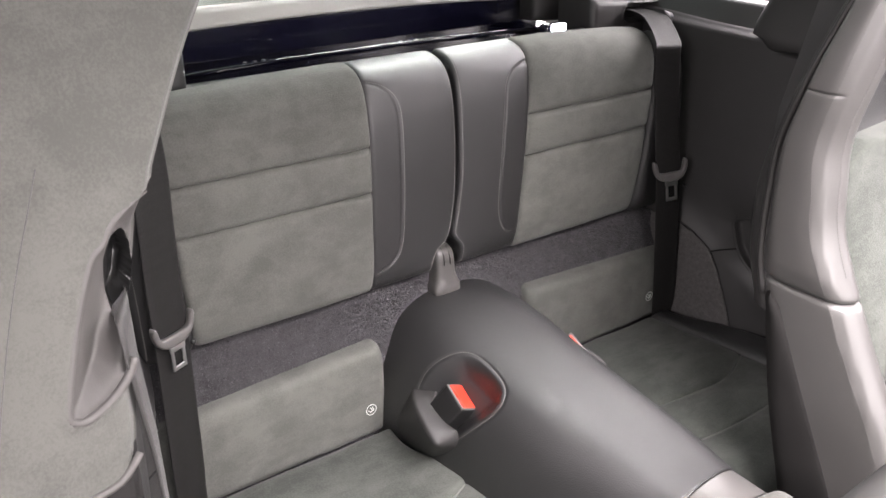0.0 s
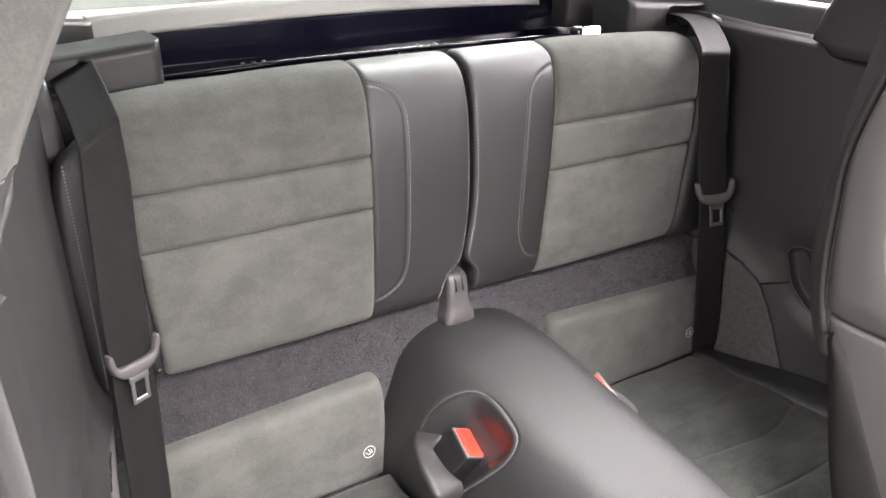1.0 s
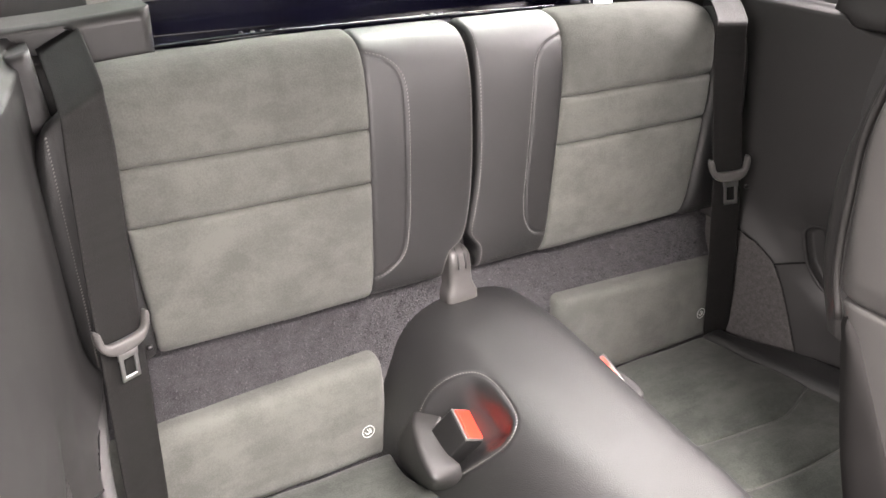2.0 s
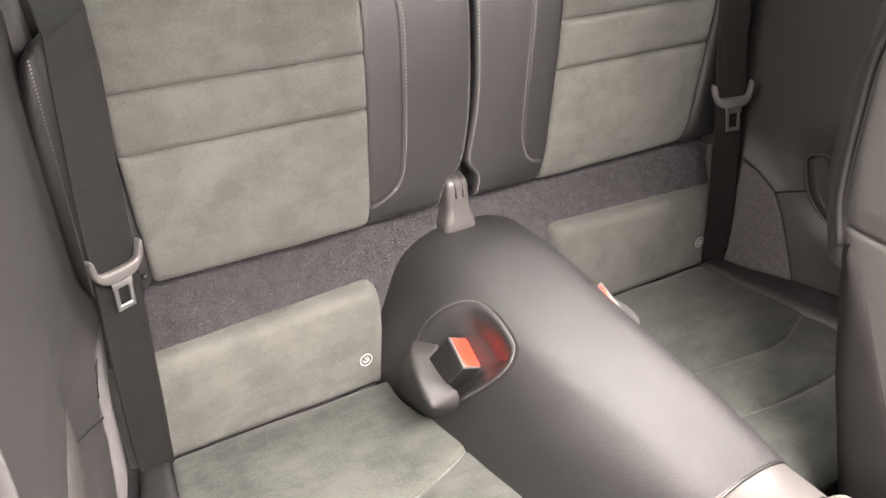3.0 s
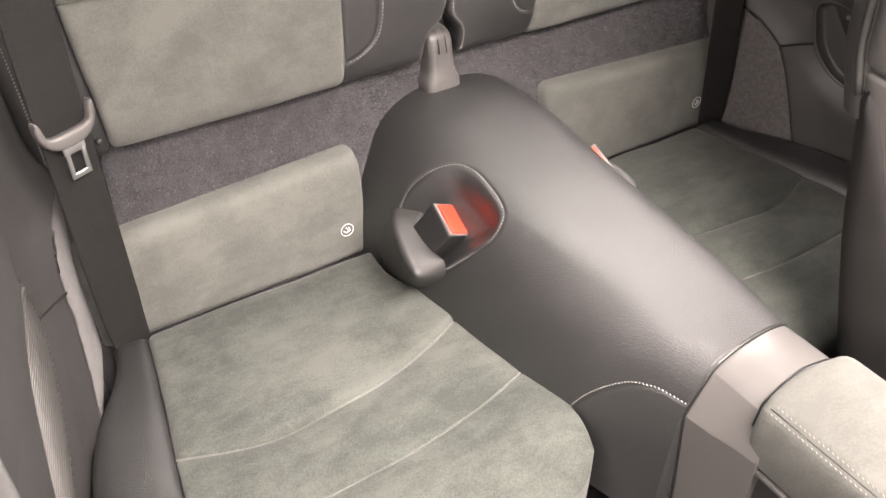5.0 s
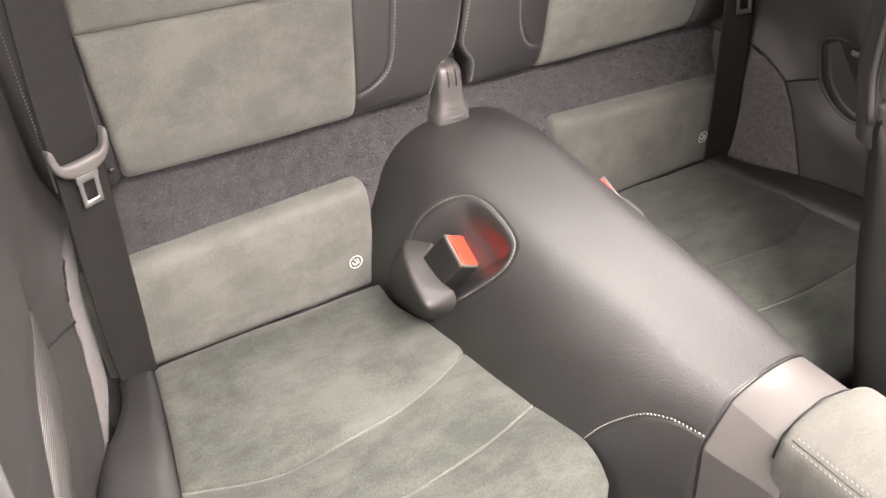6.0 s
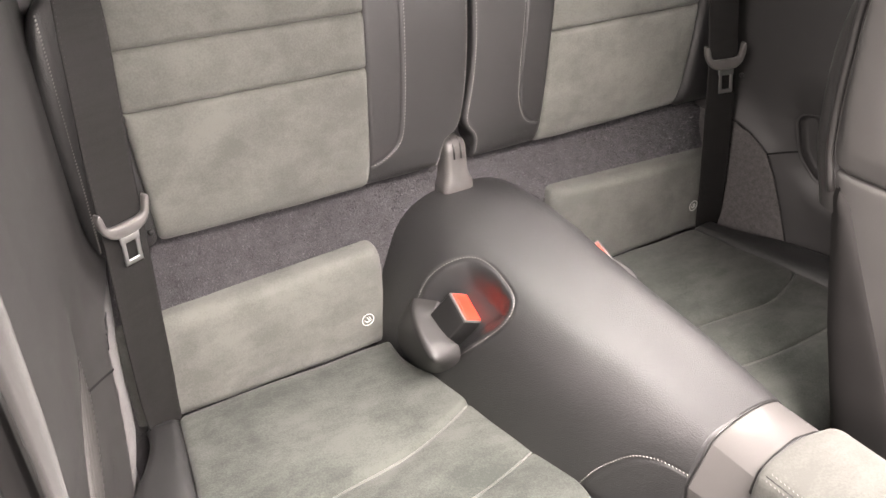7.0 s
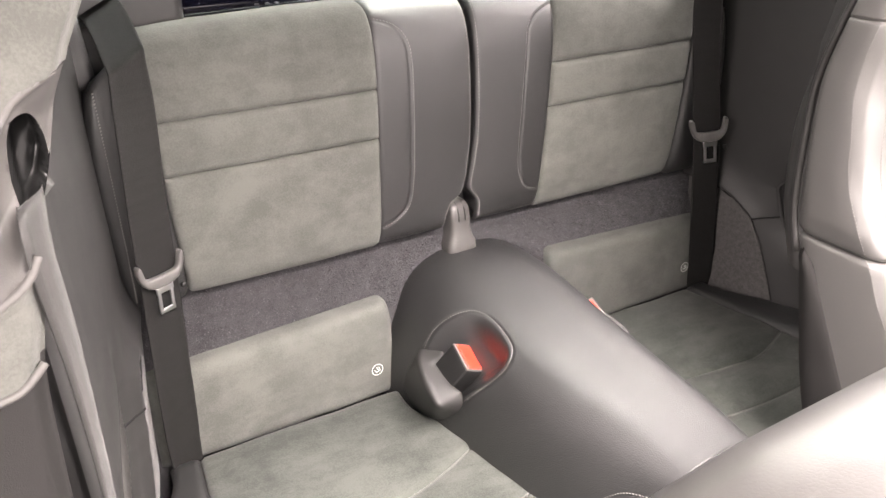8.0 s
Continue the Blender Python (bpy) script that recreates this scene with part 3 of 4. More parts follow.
def tunnel(y, a, lift=0.0):
    """The tunnel's skin: a runs from 0 (foot beside the near cushion) over the crest (0.5) to 1."""
    w, n, k, zt = (smooth_interp(y, j) for j in range(1, 5))
    th = math.pi * (1 - a)
    c, s = math.cos(th), math.sin(th)
    zb = 0.18
    x = math.copysign(abs(c) ** (2 / n), c) * (w + lift)
    z = zb + (zt + lift - zb) * abs(s) ** (2 / n)
    x *= 1 + k * (zt - z)
    return Vector((XC + 0.006 * step(0.62, 0.40, y) + x, y, z))


LOOP = [(0.747, 0.178), (0.742, 0.244), (0.729, 0.316), (0.712, 0.379), (0.69, 0.404), (0.658, 0.399), (0.626, 0.372), (0.614, 0.319), (0.617, 0.256), (0.633, 0.191), (0.651, 0.143), (0.67, 0.103)]
ARC = [(0.49, 0.01), (0.475, 0.035), (0.459, 0.073), (0.441, 0.115), (0.424, 0.153), (0.404, 0.178), (0.387, 0.186), (0.372, 0.191)]
lc = curve(LOOP)
loop_line = [tuple(lc(k / 60)) for k in range(61)]
loop_poly = loop_line + [(0.69, 0.09), (0.73, 0.12)]
loop3 = [tunnel(*q) for q in loop_poly + loop_poly[:1]]
ac = curve(ARC)
arc3 = [tunnel(*ac(k / 30)) for k in range(31)]


def gap3(path, p):
    best = 9.0
    for a, b in zip(path, path[1:]):
        d = b - a
        k = max(0.0, min(1.0, (p - a).dot(d) / max(d.length_squared, 1e-12)))
        best = min(best, (a + d * k - p).length)
    return best


def cover_point(y, a):
    lift = 0.0
    for b in ((a,) if a < 0.5 else ()):
        if 0.59 < y < 0.77 and 0.03 < b < 0.45:
            p = tunnel(y, b)
            d = gap3(loop3, p)
            lift -= 0.0016 * math.exp(-(d / 0.002) ** 2)
            if inside(loop_poly, y, b):
                lift -= 0.020 * step(0.0, 0.032, d)
        if y < 0.5 and b < 0.3:
            p = tunnel(y, b)
            lift -= 0.0015 * math.exp(-(gap3(arc3, p) / 0.0018) ** 2)
    return tunnel(y, a, lift)


console = thing("centre_tunnel", (XC, 0.6, 0.0), "dark grained leather tunnel cover between the rear seats", "console")
rows = [[cover_point(0.377 + (0.87 - 0.377) * i / 190, j / 240) for j in range(241)] for i in range(191)]
rows.insert(1, [tunnel(0.3772, j / 240) for j in range(241)])
rows.insert(0, [tunnel(0.3766, j / 240, -0.016) for j in range(241)])
cover = part("leather_cover", grid_bm(rows)[0], LEATHER, console)
out = lambda p: Vector((p.x - XC, 0, (p.z - 0.26) * 1.2)).normalized()
for path in (LOOP, ARC):
    f = curve([tunnel(y + (0.004 if path is ARC else 0.0), a, 0.0006 if path is LOOP else 0.0004) for y, a in path])
    tagged(part("stitching", stitch_bm(f, out, step=0.0037, length=0.0031, width=0.0016), THREAD, cover, "pale twisted seam thread"), kind="stuff")


# faceted plastic trim in front of the leather
def trim_sec(y, drop=0.0):
    k = step(0.376, 0.31, y) * 0.012
    top = curve([(0.5925, 0.3825), (0.600, 0.3885), (0.612, 0.3935), (0.626, 0.397), (0.640, 0.3985), (0.654, 0.3980), (0.666, 0.3955), (0.676, 0.391), (0.682, 0.383)])
    pts = [(0.600, 0.0), (0.587 + k, 0.22), (0.5715 + k, 0.340)] + [tuple(top(j / 16)) for j in range(17)] + [(0.686, 0.36), (0.69, 0.26), (0.70, 0.0)]
    m = Vector((0.632, y, 0.3))
    return [m + (Vector((x, y, z)) - m) * (1 - drop) for x, z in pts]


bm = loft_bm([trim_sec(y, d) for y, d in ((0.3765, 0.05), (0.3755, 0.012), (0.374, 0.0), (0.35, 0.0), (0.33, 0.0), (0.31, 0.0))], closed=False)
ob = part("rear_trim", bm, PLASTIC_GREY, console, "satin grey faceted plastic trim", smooth=False)
bv = ob.modifiers.new("soft_edges", "BEVEL")
bv.width, bv.segments, bv.limit_method, bv.angle_limit = 0.003, 4, "ANGLE", radians(12)
ob.data.shade_smooth()

joint = part("trim_joint", tube_bm([p + Vector((0, 0.0028, 0)) for p in trim_sec(0.374, 0.006)], 0.0016, 8), BLACK_PLASTIC, console, "thin dark joint")

# latch tower between the backrests
tower = thing("seat_latch", (0.619, 0.84, 0.43), "satin grey plastic latch tower between the backrests", "latch")
secs = []
for z, w, y0, y1 in ((0.415, 0.0245, 0.829, 0.87), (0.437, 0.0230, 0.830, 0.87), (0.443, 0.0200, 0.832, 0.87), (0.449, 0.0180, 0.834, 0.87), (0.458, 0.0168, 0.836, 0.87), (0.472, 0.0165, 0.837, 0.87), (0.484, 0.0160, 0.839, 0.87), (0.490, 0.0150, 0.842, 0.87), (0.494, 0.0125, 0.847, 0.87), (0.495, 0.008, 0.853, 0.87)):
    ring = []
    for k in range(28):
        a = 2 * math.pi * k / 28
        cx, cy = math.copysign(abs(math.cos(a)) ** 0.45, math.cos(a)), math.copysign(abs(math.sin(a)) ** 0.45, math.sin(a))
        rib = 0.0011 if (cy < -0.8 and 0.2 < abs(cx - 0.05) < 0.42 and z > 0.445) else 0.0
        ring.append((0.619 + cx * w, (y0 + y1) / 2 + cy * (y1 - y0) / 2 + rib, z))
    secs.append(ring)
part("tower", loft_bm(secs), PLASTIC_GREY, tower)
for dx in (-0.0045, 0.0055):
    part("rib", tube_bm([(0.619 + dx, 0.8367, 0.470), (0.619 + dx, 0.8370, 0.477), (0.619 + dx, 0.8395, 0.486), (0.619 + dx, 0.849, 0.4945)], 0.0013, 6), PLASTIC, tower)


# ---- buckles in the tunnel's flanks ----
def buckle(sign, label):
    out = 0.0 if sign < 0 else 0.009
    fl = lambda v: Vector((v[0] if sign < 0 else mx(v[0]) + out, v[1], v[2]))
    th = thing("belt_buckle", fl((0.515, 0.71, 0.30)), label, "buckle", "belt buckles")
    S, L, A = Vector((0.889, 0.104, -0.445)).normalized(), Vector((-0.079, -0.924, -0.373)).normalized(), Vector((0.45, -0.367, 0.814)).normalized()
    o = Vector((0.526, 0.699, 0.378))
    if sign > 0:                # the far buckle leans further forward
        turn = Matrix.Rotation(math.radians(-14 if S.cross(L).dot(A) > 0 else 14), 3, S)
        L, A = turn @ L, turn @ A

    def block(s0, s1, l0, l1, a0, a1, bevel, flare=0.0):
        bm = bmesh.new()
        v = []
        for a in (a0, a1):
            k = flare if a == a0 else 0
            for s_, l_ in ((s0 - k, l0 - k), (s1 + k, l0 - k), (s1 + k, l1 + k), (s0 - k, l1 + k)):
                v.append(bm.verts.new(fl(o + S * s_ + L * l_ + A * a)))
        for f in ((0, 1, 2, 3), (4, 5, 6, 7), (0, 1, 5, 4), (1, 2, 6, 5), (2, 3, 7, 6), (3, 0, 4, 7)):
            bm.faces.new([v[k] for k in f])
        bmesh.ops.bevel(bm, geom=bm.edges[:], offset=bevel, segments=3, profile=0.5, affect="EDGES")
        return bm
    body = part("housing", block(-0.0045, 0.0305, -0.0015, 0.0415, -0.055, -0.0012, 0.0028), BLACK_PLASTIC, th)
    part("rim", block(-0.0042, 0.030, -0.0012, 0.041, -0.004, -0.0002, 0.0015), PLASTIC_GREY, body)
    button = part("press_button", block(-0.0012, 0.0285, 0.0008, 0.0392, -0.008, 0.0014, 0.0020), RED, th, "red press button")
    part("slot", block(-0.0008, 0.0018, 0.010, 0.026, -0.004, 0.0020, 0.0006), RED, button)
    # moulded surround: a level inner face behind a crisp ridge, and a steep outer face
    bm = bmesh.new()
    out = 0.0
    P = {k: bm.verts.new(fl(q)) for k, q in dict(
        T=(0.5040, 0.754, 0.3475), R1=(0.4885, 0.7325, 0.3510), R2=(0.4735, 0.6880, 0.3505), R3=(0.4675, 0.6500, 0.3420), Rb=(0.477, 0.644, 0.327),
        G=(0.4985, 0.773, 0.312), E=(0.4905, 0.789, 0.276), F=(0.4915, 0.757, 0.252), D=(0.4985, 0.712, 0.257), H=(0.510, 0.668, 0.292),
        B=(0.5185, 0.717, 0.3590), I1=(0.509, 0.711, 0.3450), I2=(0.5045, 0.684, 0.3395), K=(0.509, 0.660, 0.3375), C=(0.512, 0.656, 0.322),
        B2=(0.524, 0.712, 0.33), J1=(0.512, 0.713, 0.31), J2=(0.508, 0.688, 0.30), K2=(0.515, 0.66, 0.30)).items()}
    if sign > 0:                # set flush in the far flank
        for k in ("R1", "R2", "R3", "Rb", "T"):
            P[k].co.x -= 0.012
    for f in (("T", "R1", "G"), ("R1", "R2", "E", "G"), ("R2", "R3", "F", "E"), ("R3", "Rb", "D", "F"), ("Rb", "C", "H", "D"), ("T", "B", "I1", "R1"), ("R1", "I1", "I2", "R2"), ("R2", "I2", "K", "R3"),
              ("R3", "K", "C", "Rb"), ("B", "I1", "J1", "B2"), ("I1", "I2", "J2", "J1"), ("I2", "K", "K2", "J2")):
        bm.faces.new([P[k] for k in f])
    crease = bm.edges.layers.float.new("crease_edge")
    for line, k in ((("T", "R1", "R2", "R3", "Rb"), 0.8), (("B", "I1", "I2", "K"), 0.6)):
        for p, q in zip(line, line[1:]):
            bm.edges.get((P[p], P[q]))[crease] = k
    ob = part("surround", bm, SURROUND, th, "dark grey moulded surround")
    ob.modifiers.new("round", "SUBSURF").levels = 3
    ob.modifiers["round"].render_levels = 3
    return th


buckle(-1, "black belt buckle with red button in the tunnel")
buckle(1, "black belt buckle with red button, far side of tunnel")

# ---- armrest ----
arm = thing("armrest", (0.645, 0.2, 0.0), "grey suede centre armrest lid with twin stitched seams", "armrest")
rows = []
for y, d in ((0.3235, 0.12), (0.3232, 0.06), (0.322, 0.025), (0.319, 0.006), (0.314, 0.0), (0.28, 0.0), (0.2, 0.0), (0.1, 0.0), (0.0, 0.0), (-0.10, 0.0)):
    c = curve([(0.600, 0.328), (0.590, 0.331), (0.5855, 0.345), (0.584, 0.368), (0.586, 0.386), (0.5895, 0.3932), (0.592, 0.3945), (0.598, 0.3985), (0.62, 0.401), (0.64, 0.402), (0.664, 0.401), (0.682, 0.398), (0.692, 0.389), (0.696, 0.36), (0.69, 0.328)])
    m = Vector((0.634, 0.36))
    rows.append([Vector((m[0] + (c(t)[0] - m[0]) * (1 - d), y + 0.006 * (1 - ((c(t)[0] - 0.634) / 0.058) ** 2) * step(0.30, 0.32, y), m[1] + (c(t)[1] - m[1]) * (1 - d))) for t in np.linspace(0, 1, 90)])
lid = part("lid", loft_bm(rows), SUEDE_SHADED, arm)
for x, z in ((0.5888, 0.3926), (0.5945, 0.3968)):
    f = curve([(x, v, z) for v in (-0.08, 0.1, 0.2, 0.29, 0.318)])
    tagged(part("stitching", stitch_bm(f, (-0.5, 0, 1), width=0.001, rise=0.0004), THREAD_DARK, lid, "pale seam thread"), kind="stuff")
part("seam", tube_bm([(0.5915, v, 0.3942) for v in (-0.09, 0.1, 0.2, 0.3, 0.319)], 0.0005, 6), LEATHER_DARK, lid)
part("rear_joint", tube_bm([(0.588, 0.3255, 0.37), (0.596, 0.3275, 0.388), (0.615, 0.329, 0.3955), (0.64, 0.330, 0.3995), (0.664, 0.328, 0.3965), (0.68, 0.325, 0.391)], 0.0022, 8), BLACK_PLASTIC, arm)
part("base_rim", tube_bm([(0.5905, v, 0.326) for v in (-0.09, 0.1, 0.2, 0.29, 0.316)], 0.0035, 8), PLASTIC_GREY, arm)
part("box", loft_bm([[(x, y, z) for x, y in ((0.590, -0.10), (0.596, 0.312), (0.68, 0.312), (0.69, -0.10))] for z in (0.0, 0.325)]), PLASTIC, arm, smooth=False)


# ---- front seats ----
def front_seat():
    th = thing("car_seat", (1.0, 0.3, 0.0), "dark leather front seat with stitched bolster and suede insert", "car seat", "front seats")
    zr = [0.05, 0.293, 0.42, 0.554, 0.569, 0.623, 0.722, 0.798, 0.871, 0.95, 1.02]
    yr = [0.31, 0.379, 0.419, 0.449, 0.459, 0.465, 0.466, 0.446, 0.423, 0.40, 0.385]
    zf = [0.05, 0.3, 0.437, 0.516, 0.58, 0.64, 0.734, 0.788, 0.877, 0.95, 1.02]
    yf = [0.14, 0.22, 0.277, 0.326, 0.36, 0.390, 0.404, 0.393, 0.376, 0.362, 0.355]
    X0 = 0.152
    ip = lambda z, a, b: sum(float(np.interp(z + d, a, b)) for d in (-0.02, -0.01, 0, 0.01, 0.02)) / 5
    lean = lambda z: 0.035 * step(0.76, 1.04, z)

    def sec(z, n=72):
        """The bolster's outline: rear edge, swelling side, seam, then the narrow front face and the turn to the insert."""
        r, f = ip(z, zr, yr), ip(z, zf, yf)
        fat = 0.005 * step(0.572, 0.60, z)
        c = curve([(X0 + 0.14, r - 0.028), (X0 + 0.03, r - 0.012), (X0 + 0.008, r - 0.012), (X0 - 0.001, r - 0.018), (X0 - 0.006 - fat * 0.6, r * 0.66 + f * 0.34), (X0 - 0.0075 - fat, r * 0.3 + f * 0.7), (X0 - 0.006 - fat, f + 0.004),
                   (X0 - 0.001 - fat, f - 0.0045), (X0 + 0.008, f - 0.0115), (X0 + 0.018, f - 0.0145), (X0 + 0.028, f - 0.010), (X0 + 0.036, f + 0.004), (X0 + 0.048, f + 0.03)])
        return [Vector((XC + c(t)[0] + lean(z), c(t)[1], z)) for t in np.linspace(0, 1, n)]

    def on_sec(z, x, y):
        p = Vector((XC + X0 + x + lean(z), ip(z, zf, yf) + y, z))
        return min(sec(z, 240), key=lambda q: (q - p).length)
    SEAM = [on_sec(z, -0.008, 0.0) for z in np.linspace(0.05, 1.02, 98)]
    CROSS = 0.786

    def block(name, za, zb, k):
        zs = sorted(set(list(np.linspace(za, zb, k)) + ([CROSS + d for d in (-0.003, -0.0016, -0.0008, 0, 0.0008, 0.0016, 0.003)] if za < CROSS < zb else []) + [za + 0.002, za + 0.004, zb - 0.002, zb - 0.004]))
        rows = []
        for z in zs:
            s, f = sec(z), ip(z, zf, yf)
            e = min(z - za, zb - z)
            m = Vector((XC + X0 + 0.03 + lean(z), f + 0.03, z))
            row = []
            for p in s:
                d = gap3(SEAM[max(0, int((z - 0.05) * 100) - 2):int((z - 0.05) * 100) + 4], p) if 0.06 < z < 1.0 else 9
                sink = 0.0022 * math.exp(-(d / 0.0016) ** 2)
                if p.y > f + 0.001 and p.x < XC + X0 + 0.01 + lean(z):
                    sink += 0.0018 * math.exp(-((z - CROSS) / 0.0014) ** 2)
                sink += 0.004 * (1 - e / 0.006) ** 2 if e < 0.006 else 0
                row.append(p + (m - p).normalized() * sink)
            rows.append(row)
        return part(name, loft_bm(rows), LEATHER_SMOOTH_LIT, th)
    up = block("upper_bolster", 0.5735, 1.02, 90)
    lo = block("lower_bolster", 0.05, 0.572, 90)

    # hard rear shell with its paler edge strip
    def shell(z, n=30):
        r = ip(z, zr, yr)
        k = 1 - step(0.66, 0.80, z)
        c = curve([(X0 + 0.012, r - 0.024), (X0 + 0.0, r - 0.014), (X0 + 0.002, r - 0.002), (X0 + 0.009 + 0.01 * (1 - k), r - 0.002 + 0.012 * k), (X0 + 0.03, r - 0.002 + 0.024 * k), (X0 + 0.06, r + 0.002 + 0.028 * k), (X0 + 0.24, r + 0.006 + 0.03 * k)])
        return [Vector((XC + c(t)[0] + lean(z), c(t)[1], z)) for t in np.linspace(0, 1, n)]
    part("back_shell", loft_bm([shell(z) for z in np.linspace(0.53, 1.02, 50)], closed=False, cap=False), PLASTIC, th)
    strip = [Vector((XC + X0 + 0.0005 + lean(z), ip(z, zr, yr) - 0.010, z)) for z in np.linspace(0.55, 1.01, 44)]
    part("edge_trim", tube_bm(strip, 0.0038, 10), PLASTIC, th, "satin dark edge trim")
    rows = []
    for z in list(np.linspace(0.05, 0.545, 40)) + [0.552, 0.556, 0.558]:
        r, f = ip(z, zr, yr), float(np.interp(z, [0.05, 0.357, 0.46, 0.56], [0.16, 0.303, 0.359, 0.412]))
        e = 0.006 * step(0.545, 0.558, z)
        c = curve([(X0 + 0.16, r + 0.004), (X0 + 0.03, r - e), (X0 + 0.006, r - 0.006 - e), (X0 - 0.006, r - 0.02 - e), (X0 - 0.009 + e, (r + f) / 2), (X0 - 0.007 + e, f + 0.012), (X0 + 0.004, f + 0.004)])
        rows.append([Vector((XC + c(t)[0], c(t)[1], z)) for t in np.linspace(0, 1, 36)])
    part("side_cover", loft_bm(rows, cap=True), PILLAR_INNER, th, "dark grey plastic side cover")
    st = curve([on_sec(z, -0.010, 0.0055) + Vector((-0.0006, 0, 0)) for z in np.linspace(0.30, 1.0, 36)])
    tagged(part("stitching", stitch_bm(st, (-1, -0.3, 0), step=0.0034, length=0.0028, width=0.001), THREAD_SEAT, up, "pale seam thread"), kind="stuff")
    s2 = curve([on_sec(z, 0.0085, -0.014) + Vector((-0.0003, -0.0006, 0)) for z in np.linspace(0.60, 0.99, 24)])
    tagged(part("inner_stitching", stitch_bm(s2, (-0.6, -0.8, 0), step=0.0034, length=0.0028, width=0.001), THREAD_SEAT, up, "pale seam thread"), kind="stuff")
    hs = curve([Vector(p) + Vector((-0.0006, 0, 0)) for p in sec(0.5690)[14:46]])
    tagged(part("cross_stitching", stitch_bm(hs, (-1, -0.5, 0), width=0.0008, rise=0.0003), THREAD_SEAT, lo, "pale seam thread"), kind="stuff")
    ins = lambda u, v, h: (XC + u, ip(v, zf, yf) + 0.014 - h, v)
    part("suede_insert", pad_bm(ins, [(X0 + 0.028, 0.30), (X0 + 0.35, 0.30)], [(X0 + 0.085, 0.722), (X0 + 0.30, 0.735)], [(X0 + 0.028, 0.30), (X0 + 0.027, 0.60), (X0 + 0.031, 0.67), (X0 + 0.045, 0.705), (X0 + 0.085, 0.722)], [(X0 + 0.35, 0.35), (X0 + 0.36, 0.60), (X0 + 0.30, 0.735)], r=0.014, puff=0.014, depth=0.03, n=20, m=26), SUEDE_SEAT_SHADED, th, "grey suede insert")
    part("centre_back", pad_bm(lambda u, v, h: (XC + u, ip(v, zf, yf) + 0.035 - h, v), [(X0 + 0.04, 0.1), (X0 + 0.40, 0.1)], [(X0 + 0.04, 1.0), (X0 + 0.40, 1.0)], [(X0 + 0.04, 0.1), (X0 + 0.04, 1.0)], [(X0 + 0.40, 0.1), (X0 + 0.40, 1.0)], r=0.01, depth=0.05, n=16, m=40), LEATHER, th)
    return th


front_seat()

# near front seat, tipped forward to let one in
near = thing("car_seat", (0.34, -0.2, 0.0), "dark leather front seat tipped forward beside the open door", "car seat", "front seats")
to3 = lambda u, v, h: (u, v, 0.745 + 0.03 * (0.06 - v) + h)
part("seat_back", pad_bm(to3, [(0.225, -0.42), (0.46, -0.42)], [(0.20, 0.108), (0.47, 0.112)], [(0.225, -0.42), (0.2, -0.1), (0.19, 0.05), (0.20, 0.108)], [(0.46, -0.42), (0.485, -0.1), (0.48, 0.06), (0.47, 0.112)], r=0.05, puff=0.004, depth=0.30, n=24, m=30), LEATHER_SMOOTH_LIT, near)
part("seat_base", pad_bm(lambda u, v, h: (u, v, 0.30 + h), [(0.19, -0.55), (0.50, -0.55)], [(0.19, -0.12), (0.50, -0.12)], [(0.19, -0.55), (0.19, -0.12)], [(0.50, -0.55), (0.50, -0.12)], r=0.05, depth=0.30, n=12, m=16), LEATHER, near)
part("hinge", box_bm((0.22, 0.06, 0.45), pose(0.34, -0.36, 0.52), 0.015), PLASTIC, near)


# ---- near pillar with its belt outlet ----
def pillar_y(x, z):
    return 0.40 + 0.3 * x - 0.25 * (0.82 - z)


COVE = [(0.1415, 0.8215), (0.136, 0.8193), (0.126, 0.8155), (0.113, 0.8095), (0.104, 0.799), (0.097, 0.7945), (0.087, 0.777), (0.079, 0.759), (0.071, 0.738), (0.066, 0.722), (0.068, 0.716), (0.076, 0.714), (0.089, 0.718), (0.100, 0.725), (0.107, 0.735), (0.112, 0.735), (0.17, 0.735), (0.17, 0.824)]
SLOT = [(0.1035, 0.766), (0.1055, 0.785), (0.1085, 0.796), (0.1125, 0.8005), (0.118, 0.8005), (0.122, 0.795), (0.1245, 0.783), (0.1238, 0.769), (0.116, 0.752), (0.106, 0.748)]
slot_c = curve(SLOT + SLOT[:1])
SLOT_LINE = [tuple(slot_c(k / 240)) for k in range(240)]
SLOT = SLOT_LINE[::4]
edge_c = curve([(0.085, 0.40), (0.092, 0.60), (0.096, 0.67), (0.1025, 0.70), (0.1075, 0.73), (0.121, 0.76), (0.1295, 0.785), (0.140, 0.816), (0.1545, 0.843), (0.178, 0.882), (0.201, 0.915), (0.25, 0.98), (0.33, 1.10)])
ez = [edge_c(k / 200) for k in range(201)]


def pillar_edge(z):
    return float(np.interp(z, [p[1] for p in ez], [p[0] for p in ez]))


def pillar_skin(x, z):
    y = pillar_y(x, z)
    if inside(COVE, x, z):
        d = near_line(COVE[:15], x, z)
        y += 0.020 * step(0.0, 0.022, d) + 0.003 * step(0.0, 0.003, d)
        if inside(SLOT, x, z):
            y += 0.035 * step(0.0, 0.004, near_line(SLOT + SLOT[:1], x, z))
    elif z < 0.9:
        y -= 0.003 * step(0.008, 0.0, near_line(COVE[:15], x, z))
    return y


def to_outline(x, z):
    """Settles a point close to the slot's outline on it."""
    best = min((SLOT_LINE[k] for k in range(len(SLOT_LINE))), key=lambda q: (q[0] - x) ** 2 + (q[1] - z) ** 2)
    return best if math.hypot(best[0] - x, best[1] - z) < 0.0011 else (x, z)


